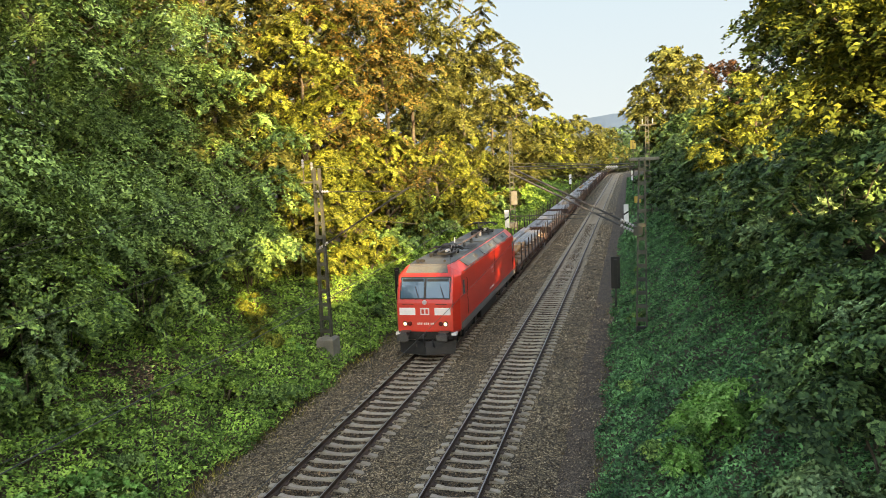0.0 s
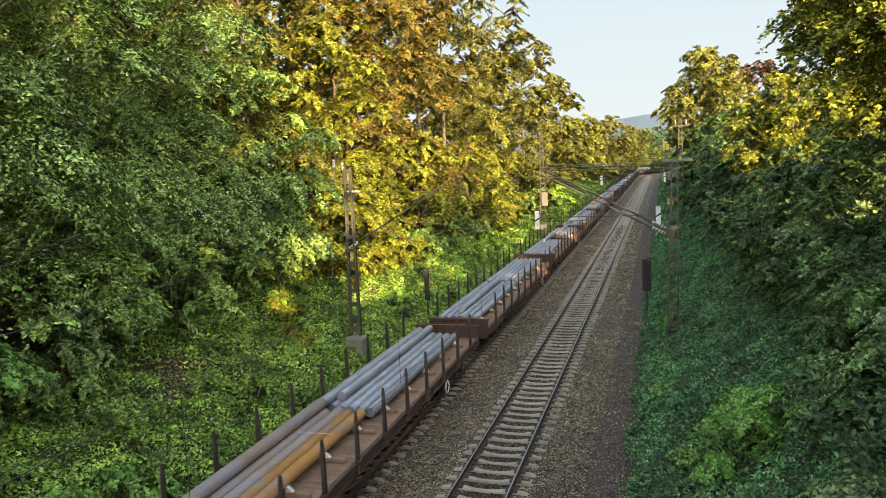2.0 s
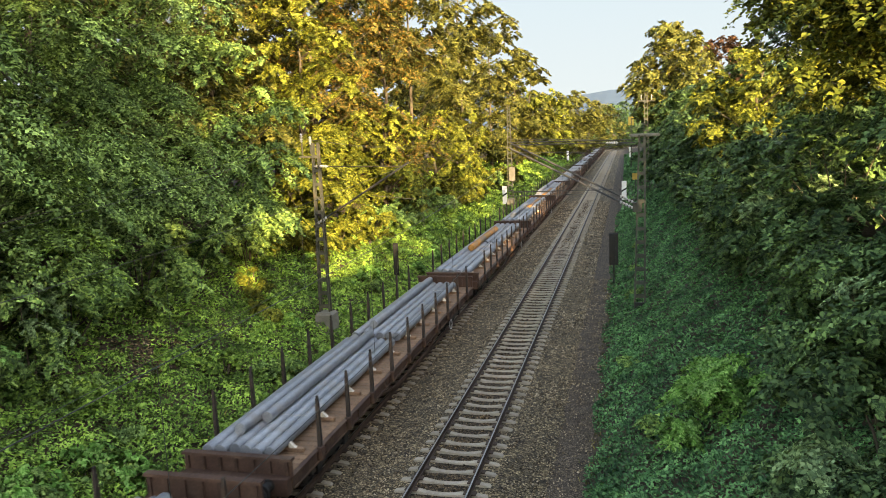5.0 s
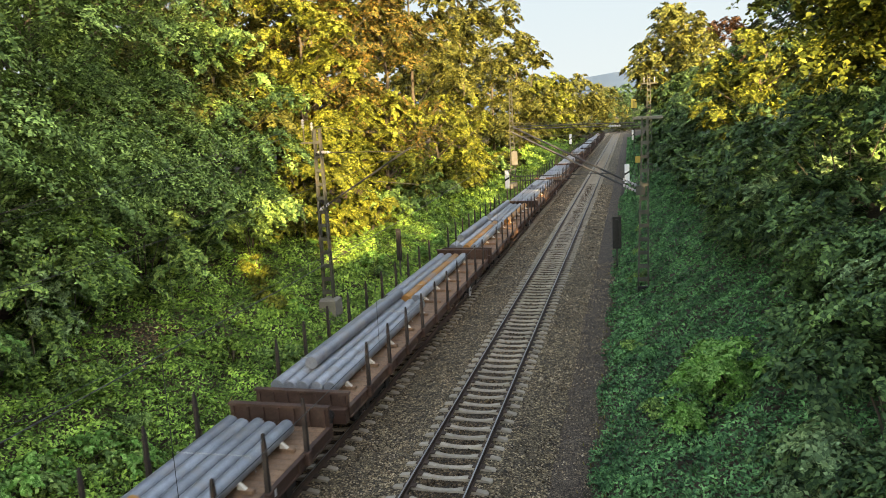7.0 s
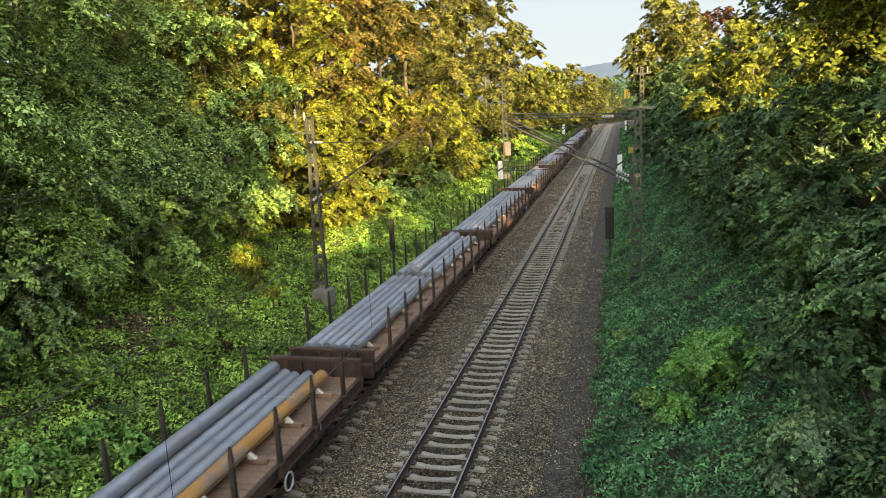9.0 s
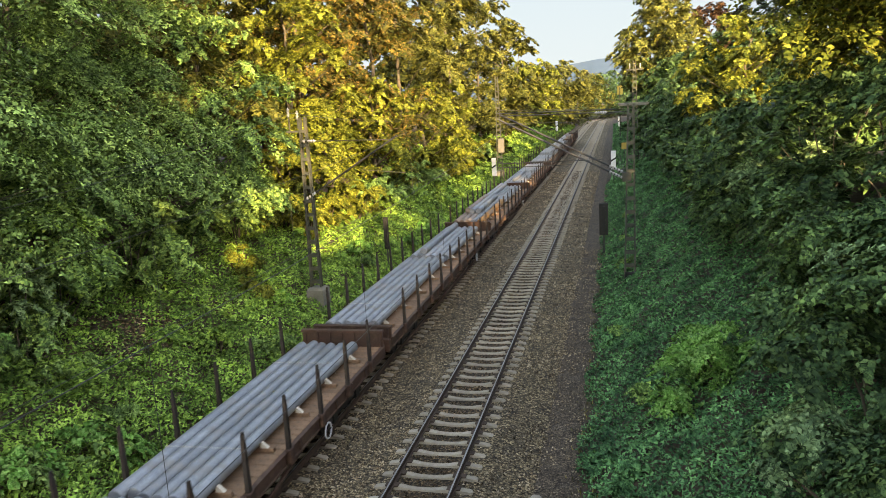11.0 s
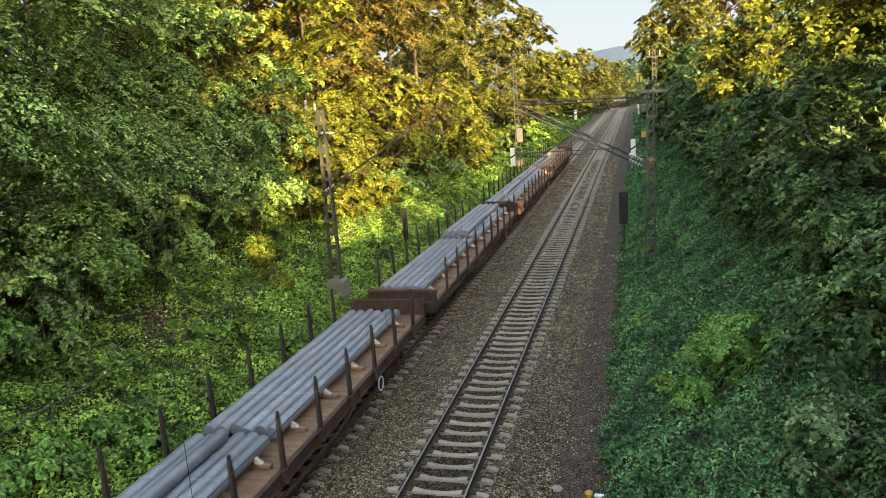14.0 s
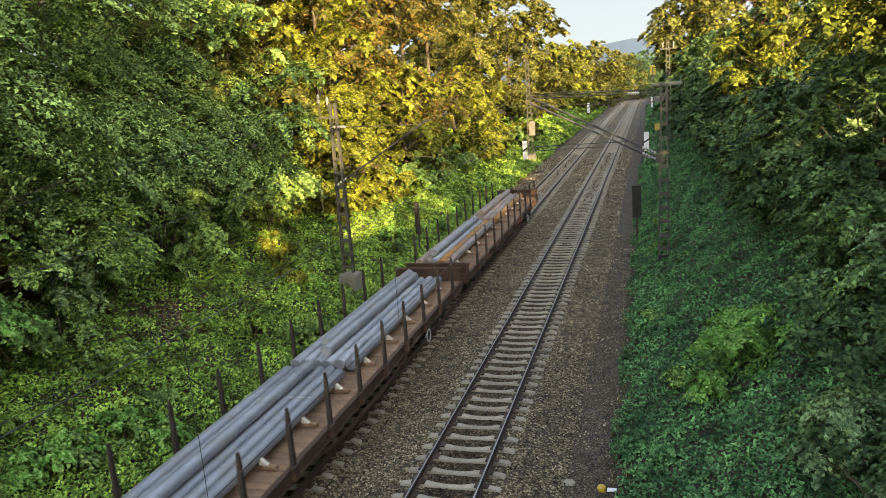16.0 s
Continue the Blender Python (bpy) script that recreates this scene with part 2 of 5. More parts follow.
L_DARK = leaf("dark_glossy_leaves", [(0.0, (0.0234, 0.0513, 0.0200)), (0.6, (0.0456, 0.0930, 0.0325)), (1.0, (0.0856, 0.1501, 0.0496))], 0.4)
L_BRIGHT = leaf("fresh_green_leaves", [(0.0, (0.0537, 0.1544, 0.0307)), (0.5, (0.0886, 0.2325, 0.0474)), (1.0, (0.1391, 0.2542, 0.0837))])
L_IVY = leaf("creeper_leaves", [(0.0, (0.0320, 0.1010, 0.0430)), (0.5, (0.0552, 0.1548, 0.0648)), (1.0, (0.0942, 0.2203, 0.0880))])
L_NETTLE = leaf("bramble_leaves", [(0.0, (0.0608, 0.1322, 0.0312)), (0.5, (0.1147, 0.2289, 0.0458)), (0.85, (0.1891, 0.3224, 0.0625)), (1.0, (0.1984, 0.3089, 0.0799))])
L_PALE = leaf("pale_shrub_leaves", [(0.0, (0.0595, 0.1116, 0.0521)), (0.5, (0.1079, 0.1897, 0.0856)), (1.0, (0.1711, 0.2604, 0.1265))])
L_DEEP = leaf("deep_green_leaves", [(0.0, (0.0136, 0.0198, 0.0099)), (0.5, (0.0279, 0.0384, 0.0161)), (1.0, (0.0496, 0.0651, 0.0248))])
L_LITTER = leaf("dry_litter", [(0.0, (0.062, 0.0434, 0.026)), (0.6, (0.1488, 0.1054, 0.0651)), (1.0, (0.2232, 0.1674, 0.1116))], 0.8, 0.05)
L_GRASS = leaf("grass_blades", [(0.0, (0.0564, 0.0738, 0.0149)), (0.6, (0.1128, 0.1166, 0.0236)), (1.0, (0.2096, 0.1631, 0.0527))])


# ---- mesh helpers ----
class Shape:
    """Vertices and faces of one mesh, gathered from simple solids."""

    def __init__(self):
        self.v, self.f = [], []

    def add(self, verts, faces):
        o = len(self.v)
        self.v += [tuple(p) for p in verts]
        self.f += [tuple(i + o for i in q) for q in faces]
        return self

    def box(self, x0, x1, y0, y1, z0, z1):
        return self.add([(x0, y0, z0), (x1, y0, z0), (x1, y1, z0), (x0, y1, z0), (x0, y0, z1), (x1, y0, z1), (x1, y1, z1), (x0, y1, z1)],
                        [(3, 2, 1, 0), (4, 5, 6, 7), (0, 1, 5, 4), (1, 2, 6, 5), (2, 3, 7, 6), (3, 0, 4, 7)])

    def sweep(self, pts, radii, seg=8):
        """A round tapering tube along points."""
        pts = [Vector(p) for p in pts]
        if isinstance(radii, (int, float)):
            radii = [radii] * len(pts)
        verts, faces = [], []
        side = None
        for i, (p, r) in enumerate(zip(pts, radii)):
            d = (pts[min(i + 1, len(pts) - 1)] - pts[max(i - 1, 0)]).normalized()
            if side is None:
                side = d.orthogonal().normalized()
            side = (side - d * side.dot(d)).normalized()
            up = d.cross(side)
            verts += [p + (side * math.cos(k * math.tau / seg) + up * math.sin(k * math.tau / seg)) * r for k in range(seg)]
        for i in range(len(pts) - 1):
            for k in range(seg):
                a, b = i * seg + k, i * seg + (k + 1) % seg
                faces.append((a, b, b + seg, a + seg))
        faces.append(tuple(range(seg))[::-1])
        faces.append(tuple(range((len(pts) - 1) * seg, len(pts) * seg)))
        return self.add(verts, faces)

    def loft(self, rings):
        n = len(rings[0])
        verts = [p for r in rings for p in r]
        faces = [(i * n + k, i * n + (k + 1) % n, (i + 1) * n + (k + 1) % n, (i + 1) * n + k) for i in range(len(rings) - 1) for k in range(n)]
        faces += [tuple(range(n))[::-1], tuple(range((len(rings) - 1) * n, len(rings) * n))]
        return self.add(verts, faces)

    def lathe(self, centre, axis, profile, seg=16):
        """Profile of (distance along the axis, radius)."""
        axis = Vector(axis).normalized()
        a = axis.orthogonal().normalized()
        b = axis.cross(a)
        c = Vector(centre)
        return self.loft([[c + axis * h + (a * math.cos(k * math.tau / seg) + b * math.sin(k * math.tau / seg)) * r for k in range(seg)] for h, r in profile])

    def mesh(self, name, bevel=0.0, smooth=False):
        me = bpy.data.meshes.new(name)
        me.from_pydata(self.v, [], self.f)
        bm = bmesh.new()
        bm.from_mesh(me)
        bmesh.ops.recalc_face_normals(bm, faces=bm.faces)
        if bevel:
            bmesh.ops.bevel(bm, geom=[e for e in bm.edges if len(e.link_faces) == 2 and e.calc_face_angle(0) > 0.5], offset=bevel, segments=1, affect="EDGES", clamp_overlap=True)
        bm.to_mesh(me)
        bm.free()
        if smooth:
            me.polygons.foreach_set("use_smooth", [True] * len(me.polygons))
        return me


def part(name, shape, material, parent, label="", bevel=0.0, smooth=False, at=None):
    """One mesh object under a thing or a part. shape: a Shape, or mesh data shared with others."""
    me = shape if isinstance(shape, bpy.types.Mesh) else shape.mesh(name, bevel, smooth)
    if material and not me.materials:
        me.materials.append(material)
    ob = new(name, me)
    ob.parent = parent
    if at is not None:
        ob.matrix_basis = at if isinstance(at, Matrix) else Matrix.Translation(at)
    return tagged(ob, label)


def thing(name, label, category, group="", at=(0, 0, 0), turn=0.0):
    ob = new(name)
    ob.empty_display_size = 0.3
    ob.matrix_basis = pose(*at, 0, 0, turn)
    return tagged(ob, label, category, group)


def quads(name, verts, c=4):
    """A mesh of loose pieces with c corners each, from an array of c * n points."""
    n = len(verts) // c
    me = bpy.data.meshes.new(name)
    me.vertices.add(c * n)
    me.vertices.foreach_set("co", np.asarray(verts, np.float32).ravel())
    me.loops.add(c * n)
    me.loops.foreach_set("vertex_index", np.arange(c * n, dtype=np.int32))
    me.polygons.add(n)
    me.polygons.foreach_set("loop_start", np.arange(0, c * n, c, dtype=np.int32))
    me.update(calc_edges=True)
    return me


def unit(v):
    return v / np.maximum(np.linalg.norm(v, axis=-1, keepdims=True), 1e-6)


def leaves(name, rng, places, normals, sizes, width=0.62, fold=0.16, full=False):
    """Small tilted pointed leaves at the places, facing about along the normals."""
    n = len(places)
    nn = unit(normals)
    t = unit(np.cross(nn, rng.normal(size=(n, 3))))
    b = np.cross(nn, t)
    s = sizes[:, None]
    if full:
        v = np.stack([places - t * s * 0.5, places + b * s * width * 0.5 + nn * s * fold, places + t * s * 0.55 - nn * s * 0.10, places - b * s * width * 0.5 + nn * s * fold], 1)
        return quads(name, v.reshape(-1, 3))
    v = np.stack([places - t * s * 0.45 + b * s * width * 0.46, places - t * s * 0.45 - b * s * width * 0.46 + nn * s * fold, places + t * s * 0.60], 1)
    return quads(name, v.reshape(-1, 3), 3)


# ---- the ground ----


def bend(y):
    """The line of the tracks: straight, then turning to the right."""
    return np.where(y > 265, (np.maximum(y, 265) - 265) ** 2 / 420.0, 0.0)


def height(x, y):
    """Height of the ground: track bed in a cutting between two banks."""
    x, y = np.asarray(x, float), np.asarray(y, float)
    u = x - np.where(y < 420, bend(y), bend(np.full_like(y, 420.0)) + (y - 420) * 0.4)
    tall = np.clip(1.0 - (y - 110) / 160.0, 0.25, 1.0)
    right = np.clip((u - 3.7) * 0.60, 0, 6.2) + np.clip(u - 14, 0, 400) * 0.012
    left = np.clip((-u - 8.1) * 0.50, 0, 5.6) + np.clip(-u - 20, 0, 400) * 0.012
    z = -0.50 + (right + left) * tall
    rough = 0.10 * np.sin(x * 1.7 + y * 0.6) * np.sin(y * 1.1 - x * 0.4) + 0.07 * np.sin(x * 3.9 - y * 2.3)
    return z + rough * np.clip((np.abs(u + 2.1) - 5.9) * 0.6, 0, 1)


def build_ground():
    xs = np.unique(np.concatenate([np.arange(-40, 40.1, 0.8), np.arange(-18, 14.1, 0.4), np.arange(-400, 401, 40), [-3000, -1500, -800, 800, 1500, 3000]]))
    ys = np.unique(np.concatenate([np.arange(-40, 160, 1.25), np.arange(8, 50, 0.5), np.arange(160, 420, 8), [-600, -200, 500, 700, 1000, 1600, 3000]]))
    gx, gy = np.meshgrid(xs, ys, indexing="ij")
    gz = height(gx, gy)
    nx, ny = gx.shape
    idx = np.arange(nx * ny).reshape(nx, ny)
    faces = np.stack([idx[:-1, :-1], idx[1:, :-1], idx[1:, 1:], idx[:-1, 1:]], -1).reshape(-1, 4)
    me = bpy.data.meshes.new("ground")
    me.from_pydata(np.stack([gx, gy, gz], -1).reshape(-1, 3).tolist(), [], faces.tolist())
    me.polygons.foreach_set("use_smooth", [True] * len(me.polygons))
    me.materials.append(EARTH)
    tagged(new("ground", me), "dark soil of a railway cutting with banks", "ground", kind="structure")


def strip(name, profile, ys, material, label, wobble=0.0, seed=1):
    """A long bed with the given cross-section (offset, height) that follows the tracks."""
    rng = np.random.default_rng(seed)
    k = len(profile)
    rows = []
    for y in ys:
        for i, (u, z) in enumerate(profile):
            edge = i in (0, k - 1)
            rows.append((u + float(bend(y)) + (rng.normal() * wobble * 2 if edge else 0), y, z + rng.normal() * wobble * 0.25))
    faces = [(j * k + i, j * k + i + 1, (j + 1) * k + i + 1, (j + 1) * k + i) for j in range(len(ys) - 1) for i in range(k - 1)]
    me = bpy.data.meshes.new(name)
    me.from_pydata(rows, [], [q[::-1] if (rows[q[1]][0] < rows[q[0]][0]) else q for q in faces])
    me.polygons.foreach_set("use_smooth", [True] * len(me.polygons))
    me.materials.append(material)
    return tagged(new(name, me), label, "ballast", kind="structure")


YS = list(np.concatenate([np.arange(-30, 60, 0.7), np.arange(60, 380, 3.0)]))


def build_bed():
    prof = [(-8.05, -0.60), (-7.4, -0.475), (-6.8, -0.42), (-6.1, -0.33), (-5.55, -0.262), (-5.2, -0.242), (-4.9, -0.237), (-4.1, -0.26), (-3.3, -0.237), (-3.0, -0.242), (-2.7, -0.262), (-2.05, -0.31),
            (-1.4, -0.262), (-1.1, -0.242), (-0.8, -0.237), (0.0, -0.26), (0.8, -0.237), (1.1, -0.242), (1.4, -0.262), (1.9, -0.35), (2.5, -0.47), (2.9, -0.60)]
    strip("ballast_bed", prof, YS, BALLAST, "brown-grey crushed stone ballast under both tracks", 0.04)
    strip("cinder_path", [(2.2, -0.56), (2.6, -0.475), (3.0, -0.46), (3.4, -0.465), (3.9, -0.56)], YS, CINDER, "dark trodden cinder path beside the track", 0.06, 2)


def stones(name, rng, n, place, label, size=(0.03, 0.075)):
    """Loose angular stones, joined."""
    p = place(n)
    r = (rng.uniform(*size, n) * (1 + np.maximum(p[:, 1] - 20, 0) * 0.02))[:, None]
    ax = unit(rng.normal(size=(n, 3)))
    bx = unit(np.cross(ax, rng.normal(size=(n, 3))))
    cx = np.cross(ax, bx)
    k = rng.uniform(0.6, 1.1, (n, 6, 1))
    # five corners each: a broken pyramid pressed into the bed
    ax, bx, cx = unit(ax * [1, 1, 0.45]), unit(bx * [1, 1, 0.45]), unit(np.array([0, 0, 1.0]) + 0.45 * cx)
    v = np.stack([p + ax * r * k[:, 0], p - ax * r * k[:, 1], p + bx * r * k[:, 2], p - bx * r * k[:, 3], p + cx * r * k[:, 4]], 1)
    f = np.array([(0, 2, 4), (2, 1, 4), (1, 3, 4), (3, 0, 4)])
    faces = (np.arange(n)[:, None, None] * 5 + f).reshape(-1, 3)
    me = bpy.data.meshes.new(name)
    me.vertices.add(5 * n)
    me.vertices.foreach_set("co", v.astype(np.float32).ravel())
    me.loops.add(len(faces) * 3)
    me.loops.foreach_set("vertex_index", faces.astype(np.int32).ravel())
    me.polygons.add(len(faces))
    me.polygons.foreach_set("loop_start", np.arange(0, len(faces) * 3, 3, dtype=np.int32))
    me.update(calc_edges=True)
    me.materials.append(STONE)
    return tagged(new(name, me), label, "gravel", kind="stuff")


def build_stones():
    rng = np.random.default_rng(5)

    def bed(n):
        y = 11.5 + 80 * rng.random(n) ** 2.0
        x = rng.uniform(-7.8, 2.6, n)
        prof = np.interp(x, [-8.05, -7.4, -6.8, -6.1, -5.55, -5.2, -4.9, -3.3, -3.0, -2.7, -2.05, -1.4, -1.1, -0.8, 0.8, 1.1, 1.4, 1.9, 2.5, 2.9], [-0.60, -0.475, -0.42, -0.33, -0.262, -0.242, -0.237, -0.237, -0.242, -0.262, -0.31, -0.262, -0.242, -0.237, -0.237, -0.242, -0.262, -0.35, -0.47, -0.6])
        z = prof + rng.uniform(-0.012, 0.018, n)
        # the sleepers lie clear of stones
        for cx, first in ((LEFT_X, -24.16), (0.0, -24.20)):
            on = (np.abs(x - cx) < 1.23) & (np.abs((y - first + 0.3) % 0.6 - 0.3) < 0.14)
            z = np.where(on, z - 0.07, z)
        return np.stack([x, y, z], -1)

    stones("ballast_stones", rng, 62000, bed, "loose angular brown-grey ballast stones", (0.022, 0.048))

    def path(n):
        return np.stack([rng.uniform(2.4, 3.9, n), rng.uniform(11, 45, n), np.full(n, -0.465)], -1)

    stones("path_grit", rng, 4000, path, "scattered grit on the cinder path", (0.012, 0.04))


# ---- tracks ----
def sleeper_mesh():
    # ends stand higher and wider than the waist
    rings = []
    for x, w, z in ((-1.2, 0.055, -0.225), (-1.16, 0.078, -0.20), (-0.95, 0.085, -0.175), (-0.5, 0.083, -0.165), (-0.36, 0.076, -0.195), (-0.18, 0.072, -0.212), (0.18, 0.072, -0.212), (0.36, 0.076, -0.195), (0.5, 0.083, -0.165), (0.95, 0.085, -0.175), (1.16, 0.078, -0.20), (1.2, 0.055, -0.225)):
        rings.append([(x, -w - 0.02, -0.36), (x, w + 0.02, -0.36), (x, w, z), (x, -w, z)])
    return Shape().loft(rings).mesh("sleeper")


def rail_shape(x0, ys):
    prof = [(-0.062, -0.16), (0.062, -0.16), (0.062, -0.148), (0.010, -0.125), (0.009, -0.05), (0.034, -0.036), (0.034, -0.006), (0.028, 0.0), (-0.028, 0.0), (-0.034, -0.006), (-0.034, -0.036), (-0.009, -0.05), (-0.010, -0.125), (-0.062, -0.148)]
    return Shape().loft([[(x0 + float(bend(y)) + u, y, z) for u, z in prof] for y in ys])


def head_shape(x0, ys):
    prof = [(-0.016, 0.0015), (0.020, 0.0015), (0.020, 0.004), (-0.016, 0.004)]
    return Shape().loft([[(x0 + float(bend(y)) + u, y, z) for u, z in prof] for y in ys])


def build_track(name, cx, label, first):
    t = thing(name, label, "railway track")
    ys = list(np.arange(-30, 226, 8.0)) + list(np.arange(230, 380, 5.0))
    for side in (-0.7525, 0.7525):
        r = part("rail", rail_shape(cx + side, ys), RAIL, t, "rusty steel rail")
        part("running_surface", head_shape(cx + side, ys), SHINE, r, "polished bright rail head")
    me = sleeper_mesh()
    me.materials.append(SLEEPER)
    clip_me = Shape().box(-0.06, 0.06, -0.10, 0.10, -0.17, -0.135).mesh("rail_clip", 0.01)
    clip_me.materials.append(RAIL)
    rng = random.Random(int(first * 10))
    rest = Shape()
    n = 0
    y = first
    while y < 330:
        if 8 < y < 150:
            s = part("sleeper", me, None, t, at=pose(cx + float(bend(y)) + rng.uniform(-0.015, 0.015), y + rng.uniform(-0.015, 0.015), rng.uniform(-0.006, 0.006), 0, 0, rng.uniform(-0.4, 0.4)))
            if 11 < y < 60:
                for d in (-0.8575, -0.6475, 0.6475, 0.8575):
                    part("rail_clip", clip_me, None, s, at=(d, 0, 0))
        else:
            b = cx + float(bend(y))
            rest.box(b - 1.2, b + 1.2, y - 0.13, y + 0.13, -0.34, -0.165)
        y += 0.6
    tagged(part("far_sleeper_strip", rest, SLEEPER, t), kind="stuff")


# ---- railway train ----
TRAIN_SPEED = 20.0
TRAIN = []


def moving(ob, y0):
    TRAIN.append((ob, y0))
    return ob


def wheelset(parent, y, gauge=0.75, r=0.46):
    for s in (-1, 1):
        part("wheel", Shape().lathe((s * (gauge - 0.07), y, r), (s, 0, 0), [(0, r + 0.03), (0.03, r + 0.03), (0.035, r), (0.13, r - 0.01), (0.14, r - 0.07), (0.10, r - 0.09), (0.09, 0.16), (0.15, 0.14), (0.15, 0.05)], 20), BLACK, parent)
    part("axle", Shape().sweep([(-0.7, y, r), (0.7, y, r)], 0.08, 10), BLACK, parent)


def buffers(parent, y, way, z=1.06, span=0.875, material=BLACK):
    for s in (-1, 1):
        part("buffer", Shape().lathe((s * span, y, z), (0, way, 0), [(0, 0.15), (0.06, 0.15), (0.07, 0.10), (0.36, 0.10), (0.37, 0.08), (0.55, 0.08), (0.56, 0.21), (0.60, 0.225), (0.62, 0.20)], 18), material, parent, "round steel buffer")


def loco_outline(z, front, half, length, corner, end_half):
    return [(-end_half, front, z), (end_half, front, z), (half, front + corner, z), (half, length - front - corner, z), (end_half, length - front, z), (-end_half, length - front, z), (-half, length - front - corner, z), (-half, front + corner, z)]


def build_loco():
    n = 17.3
    lo = thing("electric_locomotive", "red electric freight locomotive with grey roof, lights on", "locomotive")
    levels = [(1.06, 0.06, 1.42, 0.50, 1.22), (1.20, 0.0, 1.46, 0.55, 1.25), (2.42, 0.03, 1.47, 0.60, 1.27), (3.50, 0.44, 1.46, 0.62, 1.24), (3.60, 0.52, 1.43, 0.75, 1.20), (3.90, 0.86, 1.10, 0.85, 1.02), (3.965, 1.0, 1.04, 0.9, 0.96)]
    body = part("body", Shape().loft([loco_outline(z, f, h, n, c, e) for z, f, h, c, e in levels]), RED, lo, "red painted welded body", 0.02)
    for s in (-1, 1):
        part("skirt", Shape().box(min(s * 1.468, s * 1.475), max(s * 1.468, s * 1.475), 0.75, n - 0.75, 1.07, 1.40), SKIRT, body, "dirty grey lower band")
        a, b = Vector((s * 1.425, 0, 3.635)), Vector((s * 1.065, 0, 3.935))
        out = Vector((s * 0.64, 0, 0.76)) * 0.03
        for y0, y1 in ((2.55, 6.6), (6.64, 10.6), (10.64, n - 2.55)):
            sh = Shape()
            sh.add([(a.x + out.x, y0 + 0.25, a.z + out.z), (a.x + out.x, y1 - (0.25 if y1 > 14 else 0), a.z + out.z), (b.x + out.x, y1, b.z + out.z), (b.x + out.x, y0, b.z + out.z),
                    (a.x - out.x, y0 + 0.25, a.z - out.z), (a.x - out.x, y1 - (0.25 if y1 > 14 else 0), a.z - out.z), (b.x - out.x, y1, b.z - out.z), (b.x - out.x, y0, b.z - out.z)],
                   [(0, 1, 2, 3), (4, 5, 6, 7), (0, 1, 5, 4), (1, 2, 6, 5), (2, 3, 7, 6), (3, 0, 4, 7)])
            slope = part("roof_slope", sh, LOCO_GREY, body, "grey sloping roof panel")
            ym = (y0 + y1) / 2
            m = (a + b) / 2 + out * 1.25
            d = (b - a) * 0.22
            g = Shape()
            for k in range(7):
                yy = ym + 0.4 + k * 0.09
                g.sweep([(m.x - d.x, yy, m.z - d.z), (m.x + d.x, yy, m.z + d.z)], 0.018, 5)
            part("vent_grille", g, ROOF_DARK, slope)
        part("gutter", Shape().sweep([(s * 1.475, 1.6, 3.60), (s * 1.475, n - 1.6, 3.60)], 0.022, 6), ROOF_DARK, body)
        for y0, y1 in ((1.30, 1.62), (n - 1.62, n - 1.30)):
            part("cab_side_window", Shape().box(min(s * 1.455, s * 1.478), max(s * 1.455, s * 1.478), y0, y1, 2.55, 3.22), PANE, body, "dark cab side window", 0.05)
        for y0 in (1.95, n - 2.0):
            for z in (1.55, 2.45):
                part("door_handrail", Shape().sweep([(s * 1.50, y0, z), (s * 1.53, y0, z + 0.05), (s * 1.53, y0, z + 0.75), (s * 1.50, y0, z + 0.8)], 0.014, 6), BLACK, body)
        part("emblem", Shape().box(min(s * 1.47, s * 1.479), max(s * 1.47, s * 1.479), 8.4, 8.82, 2.40, 2.70), WHITE, body, "white emblem outline")
        part("emblem_field", Shape().box(min(s * 1.475, s * 1.483), max(s * 1.475, s * 1.483), 8.44, 8.78, 2.44, 2.66), RED, body)
        for k in range(9):
            y0 = 7.6 + k * 0.15
            part("lettering_bar", Shape().box(min(s * 1.47, s * 1.479), max(s * 1.47, s * 1.479), y0, y0 + 0.09, 1.64, 1.71), WHITE, body)
    # grey covers over both cabs
    for e in (0, 1):
        prof = [(0.60, 3.672, 0.98), (0.86, 3.905, 0.90), (1.02, 3.972, 0.86)]
        part("cab_roof", Shape().loft([[(x, n - y if e else y, z + d) for x, d in ((-w, 0.012), (w, 0.012), (w, -0.04), (-w, -0.04))] for y, z, w in prof]), ROOF_DARK, body, "sooty grey cab roof")
    # roof deck and what stands on it
    deck = part("roof_deck", Shape().loft([loco_outline(z, 1.08, 1.0, n, 0.9, 0.9) for z in (3.955, 4.0)]), ROOF_DARK, lo, "sooty dark roof deck", 0.01)
    for y0, y1 in ((4.9, 6.6), (9.3, 11.0)):
        part("roof_hatch", Shape().box(-0.86, 0.86, y0, y1, 4.0, 4.05), LOCO_GREY, deck, bevel=0.015)
    for y0, raised in ((4.0, False), (n - 3.7, True)):
        pan = part("pantograph", Shape().box(-0.5, 0.5, y0 - 0.80, y0 - 0.66, 4.10, 4.20).box(-0.5, 0.5, y0 + 0.66, y0 + 0.80, 4.10, 4.20).box(-0.56, -0.44, y0 - 0.8, y0 + 0.8, 4.10, 4.20).box(0.44, 0.56, y0 - 0.8, y0 + 0.8, 4.10, 4.20), BLACK, lo, "black single-arm pantograph")
        for sx in (-0.5, 0.5):
            for sy in (-0.7, 0.7):
                prof = [(0, 0.06)] + [(0.02 + 0.03 * k, 0.085 if k % 2 else 0.055) for k in range(4)] + [(0.14, 0.04)]
                part("insulator", Shape().lathe((sx, y0 + sy, 3.99), (0, 0, 1), prof, 12), BLACK, pan, "ribbed dark insulator")
